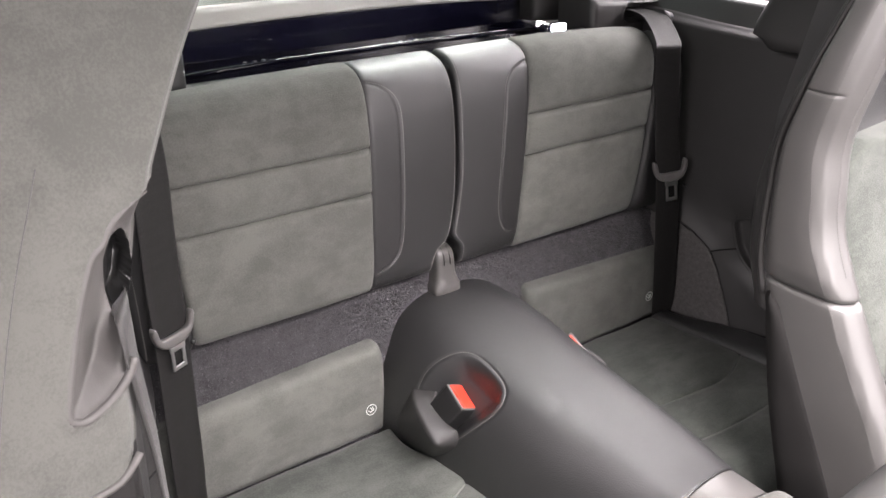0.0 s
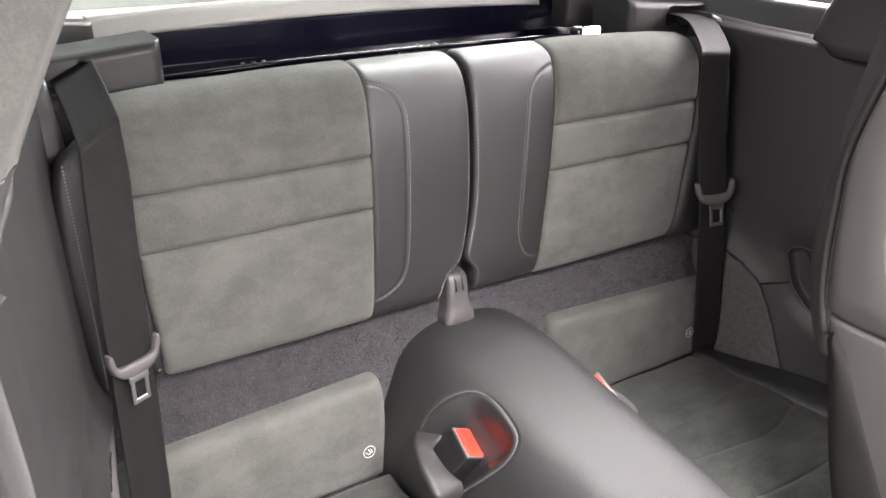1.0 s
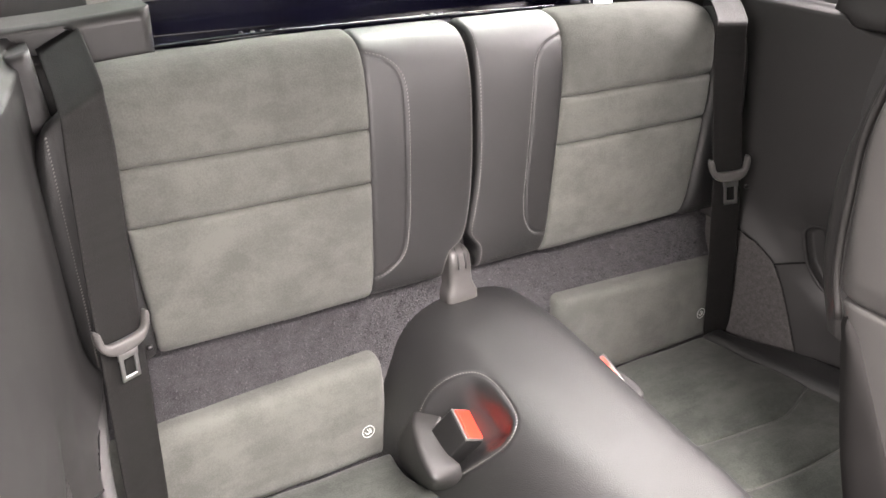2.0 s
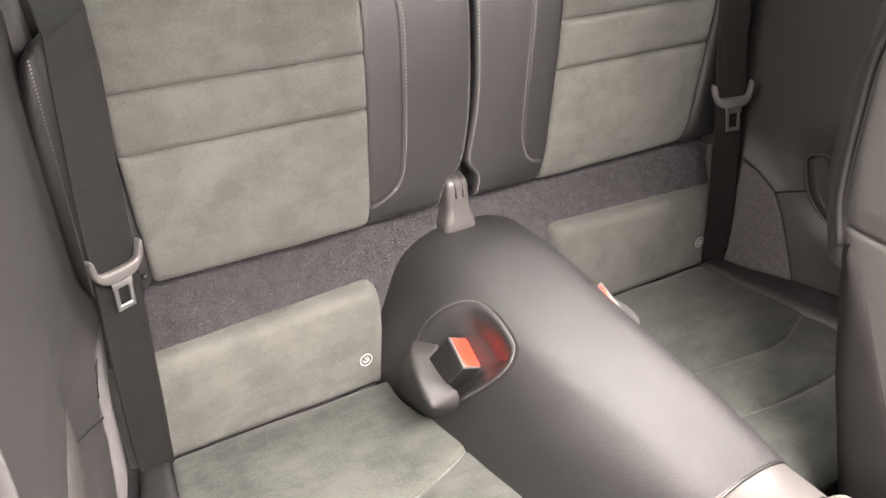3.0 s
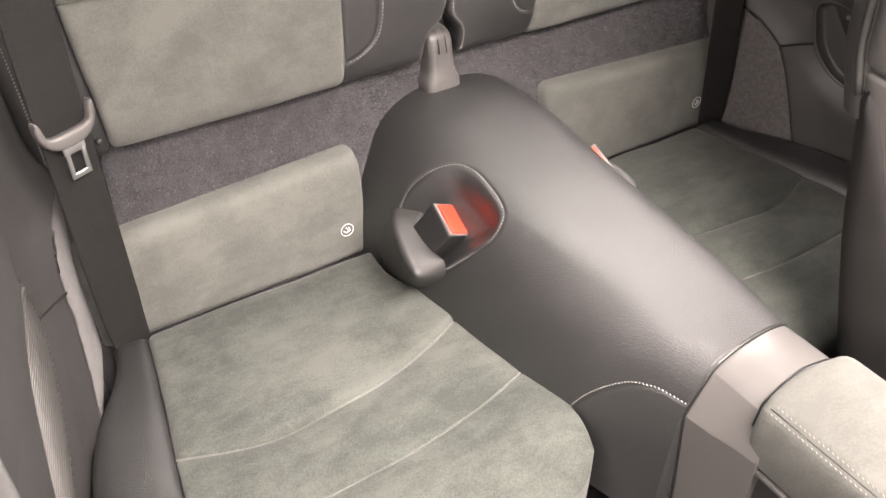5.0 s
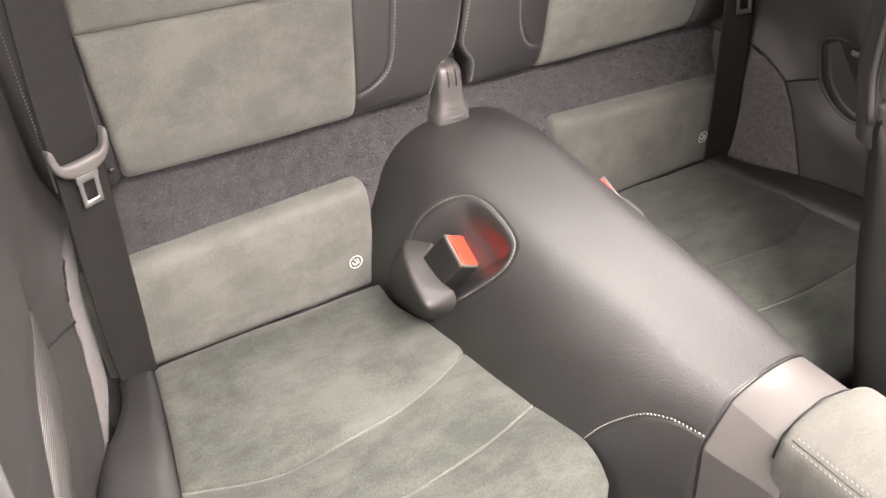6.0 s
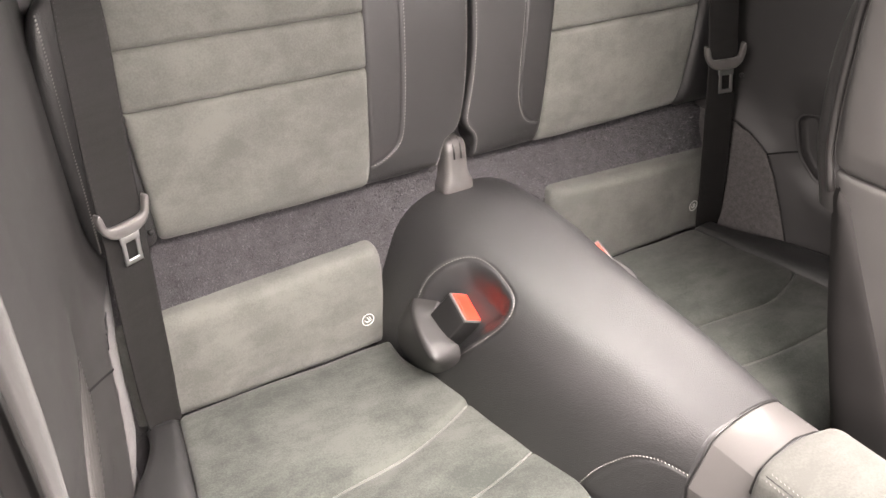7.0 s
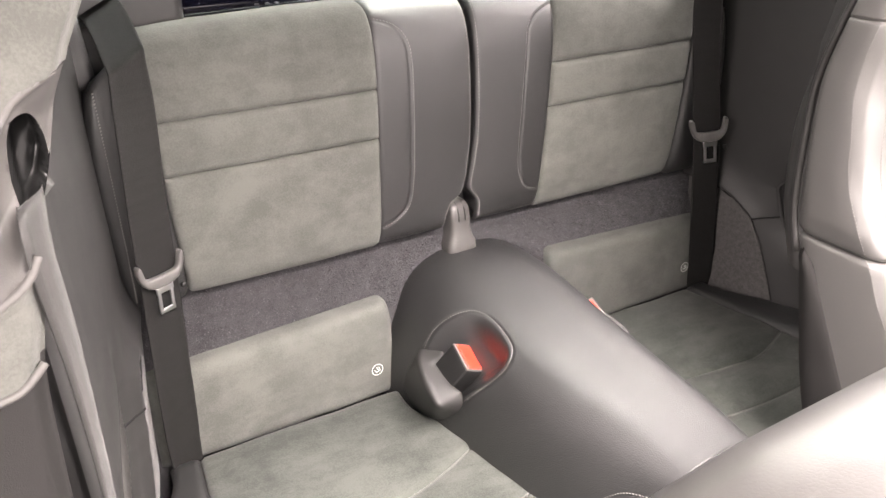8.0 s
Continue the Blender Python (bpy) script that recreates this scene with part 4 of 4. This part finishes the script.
def pillar_part(name, keep, mat, label, z0, z1, nz, side=False, slot=False):
    bm = bmesh.new()
    grid = {}
    nx = 150
    for k in range(nz + 1):
        z = z0 + (z1 - z0) * k / nz
        e = pillar_edge(z)
        xs = [-0.10 + (e + 0.10) * i / nx for i in range(nx + 1)]
        for i, x in enumerate(xs):
            r = step(e - 0.012, e, x)
            px, pz = to_outline(x, z) if slot else (x, z)
            grid[i, k] = bm.verts.new((px, pillar_skin(px, pz) + 0.012 * r * r, pz))
        for i, (dx, dy) in enumerate(((0.0, 0.03), (-0.01, 0.08))):
            grid[nx + 1 + i, k] = bm.verts.new((e + dx, pillar_skin(e, z) + dy, z))
    for (i, k), v in list(grid.items()):
        if (i + 1, k + 1) in grid and (i >= nx) == side:
            c = (v.co + grid[i + 1, k + 1].co) / 2
            if keep(c.x, c.z):
                bm.faces.new((v, grid[i + 1, k], grid[i + 1, k + 1], grid[i, k + 1]))
    bmesh.ops.delete(bm, geom=[v for v in bm.verts if not v.link_faces], context="VERTS")
    ob = part(name, bm, mat)
    return tagged(ob, label, "pillar", kind="structure")


low_lip = lambda x: 0.672 + 0.016 * step(0.08, 0.108, x) - 0.03 * step(0.07, -0.05, x)
pillar_part("pillar_trim", lambda x, z: not inside(COVE, x, z) and z > low_lip(x), SUEDE_SHADED, "grey suede pillar trim beside the open door", 0.40, 1.10, 280)
pillar_part("pillar_side", lambda x, z: True, PILLAR_INNER, "dark grey plastic inner side of the pillar", 0.10, 1.10, 160, side=True)
pillar_part("pillar_cove", lambda x, z: inside(COVE, x, z) and not inside(SLOT, x, z), COVE_GREY, "smooth grey plastic belt outlet in the pillar", 0.67, 0.83, 110, slot=True)
pillar_part("pillar_slot", lambda x, z: inside(SLOT, x, z), BLACK_PLASTIC, "black belt slot in the pillar", 0.67, 0.83, 110, slot=True)
pillar_part("pillar_foot", lambda x, z: z <= low_lip(x), PILLAR_INNER, "dark grey plastic pillar foot", 0.10, 0.72, 120)
cc = curve(COVE[:15])
lip = part("cove_lip", tube_bm([(cc(t)[0], pillar_y(*cc(t)) - 0.0005, cc(t)[1]) for t in np.linspace(0.03, 1, 60)], 0.0026, 8, taper=lambda k: 0.25 + 0.75 * min(1, k * 8)), COVE_GREY)
tagged(lip, "smooth grey rim round the belt outlet", "trim", kind="structure")
lip = part("pillar_lip", tube_bm([(x, pillar_y(x, low_lip(x)) - 0.0005, low_lip(x)) for x in np.linspace(-0.09, 0.097, 40)], 0.0024, 8), COVE_GREY)
tagged(lip, "smooth grey rim between suede pillar trim and foot", "trim", kind="structure")

seam = curve([(x, pillar_y(x, z) - 0.0001, z) for x, z in ((0.0824, 0.8463), (0.0732, 0.8263), (0.0616, 0.8016), (0.0493, 0.7717), (0.0383, 0.7415), (0.027, 0.708))])
lip = part("pillar_seam", tube_bm([seam(k / 30) for k in range(31)], 0.0004, 6), SURROUND)
tagged(lip, "thin dark joint in the suede pillar trim", "trim", kind="structure")

# front belt hanging from the pillar
fb = thing("front_seat_belt", (0.11, 0.42, 0.40), "grey front seat belt hanging from the pillar outlet", "seat belt")
c = curve([(0.1145, 0.478, 0.742), (0.1135, 0.452, 0.755), (0.1115, 0.433, 0.752), (0.1105, 0.428, 0.722), (0.1118, 0.43, 0.69), (0.1130, 0.432, 0.65), (0.112, 0.44, 0.55), (0.105, 0.45, 0.40), (0.10, 0.45, 0.10)])
rows = []
for t in np.linspace(0, 1, 90):
    a = radians(float(np.interp(t, [0, 0.06, 0.12, 0.25, 0.4, 1], [62, 70, 75, 79, 82, 86])))
    d = Vector((math.cos(a), math.sin(a), 0)) * 0.0235
    rows.append([c(t) + d * k + Vector((0.0015 * math.cos(3 * k), 0, 0)) for k in (-1, -0.6, -0.2, 0.2, 0.6, 1)])
ob = part("webbing", grid_bm(rows)[0], WEBBING_GREY_LIT, fb)
so = ob.modifiers.new("thick", "SOLIDIFY")
so.thickness = 0.0014


for k in (-0.9, 0.9):
    f = curve([Vector(r[0 if k < 0 else -1]).lerp(Vector(r[1 if k < 0 else -2]), 0.25) + Vector((-0.0012, 0, 0)) for r in rows])
    tagged(part("edge_weave", stitch_bm(f, (-1, 0, 0), step=0.0055, length=0.002, width=0.0006, rise=0.0003), THREAD_DARK, ob), kind="stuff")


# ---- rear belts ----
def belt(sign, label):
    th = thing("rear_seat_belt", (XC + 0.42 * sign, 0.80, 0.20), label, "seat belt", "rear seat belts")
    if sign < 0:
        us = [0.409, 0.409, 0.409, 0.4085, 0.4085, 0.4085, 0.409, 0.410, 0.4155, 0.418, 0.4212, 0.4240, 0.4245, 0.420, 0.41]
    else:
        us = [0.417, 0.417, 0.412, 0.395, 0.379, 0.368, 0.364, 0.369, 0.383, 0.395, 0.410, 0.428, 0.440, 0.458, 0.475]
    yz = [(0.93, 0.782), (0.89, 0.782), (0.86, 0.776), (0.83, 0.7655), (0.806, 0.7555), (0.7915, 0.7485), (0.7885, 0.741), (0.789, 0.70), (0.786, 0.60), (0.784, 0.53), (0.786, 0.43), (0.791, 0.33), (0.797, 0.27), (0.803, 0.21), (0.81, 0.14)]
    c = curve([(u, y, z) for u, (y, z) in zip(us, yz)])
    fold = -0.42 if sign < 0 else -0.05
    a = radians(-25 if sign < 0 else -12)

    def at(t, k, n=0.0):
        p = c(t)
        D = Vector((math.cos(a), math.sin(a), fold * step(0.69, 0.745, p[2]))).normalized() * 0.0235 * (float(np.interp(p[2], [0.14, 0.21, 0.27, 0.315], [0.5, 0.7, 0.92, 1.0])) if sign < 0 else 1.0)
        p = p + D * k
        tan = (c(min(1, t + 0.005)) - c(max(0, t - 0.005))).normalized()
        nn = tan.cross(D).normalized()
        nn = nn if nn.y < 0 or (abs(nn.y) < 0.3 and nn.z > 0) else -nn
        q = p + nn * (n + 0.0008 * noise.noise((t * 14, k * 0.8, sign)))
        return Vector((XC + sign * q[0], q[1], q[2]))
    ks = (-1, -0.93, -0.86, -0.5, 0, 0.5, 0.86, 0.93, 1)
    bm = grid_bm([[at(t, k, 0.0004 if abs(k) == 0.93 else 0) for k in ks] for t in np.linspace(0, 1, 160)])[0]
    web = part("webbing", bm, WEBBING, th)
    so = web.modifiers.new("thick", "SOLIDIFY")
    so.thickness = 0.0013
    for k in (-0.9, 0.9):
        f = curve([at(t, k, 0.0007) for t in np.linspace(0.2, 0.93, 60)])
        tagged(part("edge_weave", stitch_bm(f, (0, -1, 0), step=0.0055, length=0.002, width=0.0006, rise=0.0003), WEBBING_GREY_LIT, web), kind="stuff")
    # tongue riding on the webbing
    tt = min(np.linspace(0.2, 0.8, 400), key=lambda t: abs(c(t)[2] - (0.525 if sign < 0 else 0.541)))
    o = at(tt, 0, 0.004)
    R = (at(tt, 1) - at(tt, -1)).normalized() * (1 if sign > 0 else -1)
    U = (at(tt - 0.01, 0) - at(tt + 0.01, 0)).normalized()
    N = R.cross(U).normalized()
    N = N if N.y < 0 else -N
    big = 1.0 if sign < 0 else 1.14
    P = lambda x, y, n=0.0: o + (R * x + U * y) * big + N * n
    half = [((0.0, -0.0112), (0.0, 0.0026)), ((0.007, -0.0111), (0.0055, 0.0026)), ((0.0125, -0.0102), (0.0105, 0.0027)), ((0.0185, -0.0075), (0.0155, 0.0030)), ((0.0235, -0.0025), (0.0190, 0.0042)),
            ((0.0266, 0.0035), (0.0208, 0.0066)), ((0.0284, 0.0095), (0.0218, 0.0105)), ((0.0290, 0.0150), (0.0228, 0.0152)), ((0.0286, 0.0188), (0.0238, 0.0188)), ((0.0276, 0.0206), (0.0250, 0.0206))]
    rings = []
    for (ox, oy), (ix, iy) in [((-o[0], o[1]), (-i[0], i[1])) for o, i in reversed(half[1:])] + half:
        ring = []
        for k in range(16):
            c_, s_ = math.cos(math.pi * k / 8), math.sin(math.pi * k / 8)
            w, n = math.copysign(abs(c_) ** 0.6, c_), math.copysign(abs(s_) ** 0.6, s_)
            x, y = (ox + ix) / 2 + (ox - ix) / 2 * w, (oy + iy) / 2 + (oy - iy) / 2 * w
            ring.append(P(x, y, 0.0045 * n + 0.0022 * math.cos(x * 40)))
        rings.append(ring)
    bm = loft_bm(rings)
    tongue = part("tongue", bm, TONGUE_GREY, th, "grey plastic belt tongue")
    m = Matrix((R, U, N)).transposed().to_4x4()
    bars = []
    for x, y, w, h in ((-0.0078, -0.026, 0.0042, 0.030), (0.0078, -0.026, 0.0042, 0.030), (0, -0.0385, 0.0198, 0.0055), (0, -0.0135, 0.0215, 0.008)):
        bars.append(box_bm((w * big, h * big, 0.0024), Matrix.Translation(P(x, y, 0.004)) @ m, 0.0009))
    part("steel_plate", join_bm(*bars), STEEL, tongue, "polished steel latch plate")
    part("stop_button", box_bm((0.006, 0.006, 0.006), Matrix.Translation(P(0.026, -0.022, 0.0)) @ m, 0.002), BLACK_PLASTIC, web)
    return th


belt(-1, "black rear seat belt hanging before the near backrest")
belt(1, "black rear seat belt hanging before the far backrest")


# ---- belt outlets behind the backrests ----
def outlet(sign, label):
    th = thing("belt_outlet", (XC + sign * 0.4, 0.95, 0.70), label, "belt outlet", "belt outlets")
    X = lambda u: XC + sign * u
    slot = [(0.390, 0.768), (0.388, 0.778), (0.391, 0.788), (0.400, 0.792), (0.460, 0.790), (0.468, 0.784), (0.470, 0.772), (0.462, 0.764), (0.400, 0.763)]

    def hollow(u, v):
        return 0.03 * step(0.0, 0.004, near_line(slot + slot[:1], u, v)) if inside(slot, u, v) else -0.002 * step(0.006, 0.0, near_line(slot + slot[:1], u, v))
    part("housing", pad_bm(lambda u, v, h: (X(u), 0.918 - h - 0.06 * max(0, u - 0.37), v), [(0.323, 0.70), (0.515, 0.70)], [(0.321, 0.806), (0.40, 0.799), (0.515, 0.793)], [(0.323, 0.70), (0.321, 0.806)], [(0.515, 0.70), (0.515, 0.793)],
                           r=0.010, depth=0.07, n=110, m=70, dent=hollow), PLASTIC, th)
    # black pad in the slot's bottom, standing in for the shade of its depth
    part("slot_shade", quad_pad(lambda u, v, h: (X(u), 0.930 - h, v), [(0.388, 0.762), (0.472, 0.762), (0.472, 0.793), (0.388, 0.793)], r=0.002, depth=0.002, n=6, m=4), BLACK_PLASTIC, th)
    part("shoulder_cover", pad_bm(lambda u, v, h: (X(u), 0.866 - h - 0.10 * max(0, 0.745 - v), v), [(0.430, 0.712), (0.460, 0.706)], [(0.436, 0.784), (0.456, 0.778)], [(0.430, 0.712), (0.436, 0.784)], [(0.460, 0.706), (0.456, 0.778)], r=0.009, depth=0.04, n=10, m=14), LEATHER, th, "dark leather shoulder beside the belt")
    return th


outlet(-1, "dark grey plastic belt outlet behind the near backrest")
outlet(1, "dark grey plastic belt outlet behind the far backrest")

# ---- rear shelf and window frame ----
sh = part("rear_shelf", pad_bm(lambda u, v, h: (u, v, 0.715 + h + 0.10 * max(0, v - 1.0)), [(0.25, 0.90), (1.02, 0.90)], [(0.22, 1.17), (1.06, 1.17)], [(0.25, 0.90), (0.22, 1.17)], [(1.02, 0.90), (1.06, 1.17)], r=0.004, depth=0.02, n=20, m=20), GLOSS_BLACK)
tagged(sh, "glossy black shelf behind the rear backrests", "shelf", kind="structure")
ridge = part("shelf_ridge", tube_bm([(0.30, 1.07, 0.735), (0.5, 1.085, 0.738), (0.75, 1.085, 0.738), (0.98, 1.07, 0.735)], 0.0045, 8), GLOSS_BLACK)
tagged(ridge, "glossy black ridge along the rear shelf", "shelf", kind="structure")
# small pale blocks that imitate specks of reflection on the shelf
for x in (0.44, 0.455, 0.468, 0.70, 0.715, 0.728):
    clip = part("shelf_glint", box_bm((0.005, 0.004, 0.002), pose(x, 1.078, 0.7435), 0.0006), TONGUE_GREY)
    tagged(clip, "small pale block standing in for a reflection on the rear shelf", "clip", "shelf clips")
up = part("shelf_back", quad_pad(lambda u, v, h: (u, 1.165 - h, v), [(0.22, 0.72), (1.06, 0.72), (1.06, 0.785), (0.22, 0.785)], r=0.003, depth=0.01), GLOSS_BLACK)
tagged(up, "glossy black panel below the rear window", "panel", kind="structure")
fr = part("window_frame", pad_bm(lambda u, v, h: (u, 1.155 - h + 0.4 * (v - 0.78), v - 0.012 * ((u - XC) / 0.4) ** 2), [(0.275, 0.785), (0.98, 0.785)], [(0.275, 0.812), (0.98, 0.812)], [(0.275, 0.785), (0.275, 0.812)], [(0.98, 0.785), (0.98, 0.812)], r=0.006, depth=0.03, n=30, m=6), PALE_TRIM)
tagged(fr, "pale trim strip under the rear window", "trim", kind="structure")
for sign in (-1, 1):
    cor = part("window_corner_trim", pad_bm(lambda u, v, h: (XC + sign * u, 1.10 - h - 0.5 * (u - 0.355), v), [(0.357, 0.745), (0.52, 0.745)], [(0.357, 0.805), (0.52, 0.83)], [(0.357, 0.745), (0.357, 0.805)], [(0.52, 0.745), (0.52, 0.83)], r=0.006, depth=0.03, n=10, m=6), PLASTIC)
    tagged(cor, "grey corner trim beside the rear window", "trim", kind="structure")
sill = part("window_sill", pad_bm(lambda u, v, h: (mx(wall_x(u)) + 0.034 + 0.6 * (v - 0.78) - h, u, v + 0.06 * (u - 0.72)), [(0.722, 0.752), (1.0, 0.752)], [(0.715, 0.80), (1.0, 0.80)], [(0.722, 0.752), (0.715, 0.80)], [(1.0, 0.752), (1.0, 0.80)], r=0.006, depth=0.02, n=14, m=6), PLASTIC)
tagged(sill, "grey sill under the quarter window", "window sill", kind="structure")
# unseen side, added so near light enters only ahead of the pillar
side = part("side_blocker", loft_bm([[(-0.12 + 0.04 * k, y, z) for k, z in ((0, 0.70), (0, 0.95), (3, 1.17), (3.6, 1.15), (0.9, 0.95), (0.9, 0.70))] for y in (0.46, 0.7, 1.0, 1.25)]), PLASTIC_WALL, smooth=False)
tagged(side, "unseen dark body side added to block light behind the near pillar", "wall panel", kind="structure")
bp = part("pillar_far", pad_bm(lambda u, v, h: (mx(wall_x(u)) - h + 0.3 * max(0, v - 0.76), u, v), [(0.40, 0.728), (0.694, 0.742)], [(0.42, 1.1), (0.62, 1.1)], [(0.40, 0.728), (0.42, 1.1)], [(0.694, 0.742), (0.712, 0.76), (0.72, 0.80), (0.62, 1.1)], r=0.008, depth=0.03, n=14, m=24), PLASTIC)
tagged(bp, "dark grey pillar trim behind the far front seat", "pillar", kind="structure")

# assumed pillar, added to keep the far lamp off the backrest tops
rp = part("pillar_blocker", pad_bm(lambda u, v, h: (1.115 - h + 0.25 * max(0, v - 0.80), u, v), [(0.93, 0.785), (1.25, 0.785)], [(0.80, 1.13), (1.25, 1.13)], [(0.93, 0.785), (0.80, 1.13)], [(1.25, 0.785), (1.25, 1.13)], r=0.008, depth=0.05, n=10, m=14), PLASTIC)
tagged(rp, "assumed dark grey rear pillar added to shade the backrest tops", "pillar", kind="structure")

# lamp glowing on the shelf
lamp = thing("shelf_lamp", (0.882, 0.912, 0.745), "small bright white lamp behind the far backrest's top", "lamp")
part("housing", box_bm((0.044, 0.02, 0.034), pose(0.884, 0.927, 0.757), 0.004), GLOSS_BLACK, lamp)
m, nt, b = node_mat("lamp_glow")
b.inputs["Emission Color"].default_value, b.inputs["Emission Strength"].default_value = (0.88, 0.94, 1.0, 1), 7
part("lens", box_bm((0.027, 0.008, 0.0125), pose(0.884, 0.9145, 0.7685, 0.1, 0, -0.15), 0.003), m, lamp, "glowing white lens")

# glass and unseen roof slabs
m, nt, b = node_mat("tinted_glass")
b.inputs["Base Color"].default_value, b.inputs["Roughness"].default_value = (0.72, 0.8, 0.75, 1), 0.02
b.inputs["Transmission Weight"].default_value, b.inputs["IOR"].default_value = 1.0, 1.45
g = part("window_rear", loft_bm([[(0.22, 1.172, 0.812), (1.05, 1.172, 0.812), (1.05, 1.176, 0.814), (0.22, 1.176, 0.814)], [(0.30, 0.80, 1.13), (0.96, 0.80, 1.13), (0.96, 0.804, 1.133), (0.30, 0.804, 1.133)]]), m, smooth=False)
tagged(g, "tinted rear window glass", "window", kind="structure")
# slabs out of view, placed to block lamp light on pillar and backrests
roof = part("ceiling", join_bm(box_bm((1.36, 0.6, 0.03), pose(0.53, 0.50, 1.15), 0.006), box_bm((0.35, 0.8, 0.03), pose(0.025, -0.2, 1.15), 0.006), box_bm((0.30, 0.5, 0.03), pose(1.14, 1.22, 1.15), 0.006)), HEADLINER)
tagged(roof, "unseen grey roof slabs added to shade the pillar and backrests", "ceiling", kind="structure")
# unseen block ahead of the cabin, added to cut low front light
dash = part("dashboard", pad_bm(lambda u, v, h: (u, -1.15 + h + 0.2 * (0.75 - v), v), [(-0.1, 0.0), (1.35, 0.0)], [(-0.1, 0.74), (1.35, 0.74)], [(-0.1, 0.0), (-0.1, 0.74)], [(1.35, 0.0), (1.35, 0.74)], r=0.03, depth=0.3), PLASTIC)
tagged(dash, "unseen plain dark dashboard added to cut low light from ahead", "dashboard", kind="structure")
# unseen panel, likewise added against low light from the far side
door = part("door_blocker", pad_bm(lambda u, v, h: (1.22 - h, u, v), [(-1.1, 0.0), (0.42, 0.0)], [(-1.1, 0.74), (0.42, 0.74)], [(-1.1, 0.0), (-1.1, 0.74)], [(0.42, 0.0), (0.42, 0.74)], r=0.02, depth=0.05), PLASTIC)
tagged(door, "unseen plain dark door panel added to cut light from the far side", "door", kind="structure")
# assumed surroundings: an unseen floor, and a backdrop that tones the rear window
ground = part("assumed_floor", box_bm((14.0, 14.0, 0.1), pose(XC, 0.5, -0.45), 0), surface("assumed_floor", (0.3, 0.295, 0.285), (0.36, 0.355, 0.34), 0.35, 1.5, 40, 0.03))
tagged(ground, "assumed pale grey floor under the car, unseen", "floor", kind="structure")
wall = part("backdrop", box_bm((9.0, 0.1, 3.6), pose(XC, 4.2, 1.2), 0), surface("backdrop_paint", (0.4, 0.41, 0.39), (0.46, 0.47, 0.45), 0.8, 2, 60, 0.05))
tagged(wall, "plain grey backdrop added behind the rear window", "wall", kind="structure")

# pile of the carpet step
rng = np.random.default_rng(5)
N = 30000
tt = rng.uniform(0.645, 0.94, N)
xx = rng.uniform(0.155, 1.105, N)
pp = np.array([prof_step(t) for t in np.linspace(0, 1, 400)])
ii = np.clip((tt * 399).astype(int), 0, 397)
base = np.stack([xx, pp[ii, 0], pp[ii, 1]], 1)
tan = pp[ii + 2] - pp[ii]
tan /= np.linalg.norm(tan, axis=1)[:, None]
nor = np.stack([np.zeros(N), -tan[:, 1], tan[:, 0]], 1)
lean = rng.normal(0, 0.6, (N, 3))
tip = base + (nor + lean) * rng.uniform(0.002, 0.0042, N)[:, None]
side = rng.normal(0, 1, (N, 3))
side *= (0.0006 / np.linalg.norm(side, axis=1))[:, None]
verts = np.stack([base - side - nor * 0.0008, base + side - nor * 0.0008, tip], 1).reshape(-1, 3)
me = bpy.data.meshes.new("carpet_pile")
me.from_pydata(verts.tolist(), [], np.arange(3 * N).reshape(-1, 3).tolist())
m, nt, b = node_mat("pile")
geo = nt.nodes.new("ShaderNodeNewGeometry")
ramp = nt.nodes.new("ShaderNodeValToRGB")
ramp.color_ramp.elements[0].color, ramp.color_ramp.elements[1].color = (0.022, 0.0212, 0.0232, 1), (0.17, 0.164, 0.172, 1)
ramp.color_ramp.elements[0].position, ramp.color_ramp.elements[1].position = 0.1, 1.0
nt.links.new(geo.outputs["Random Per Island"], ramp.inputs[0])
nt.links.new(ramp.outputs[0], b.inputs["Base Color"])
b.inputs["Roughness"].default_value, b.inputs["Specular IOR Level"].default_value = 0.9, 0.15
me.materials.append(m)
tagged(new("carpet_pile", me), "dark grey flecked carpet pile below the backrests", "carpet", kind="stuff")
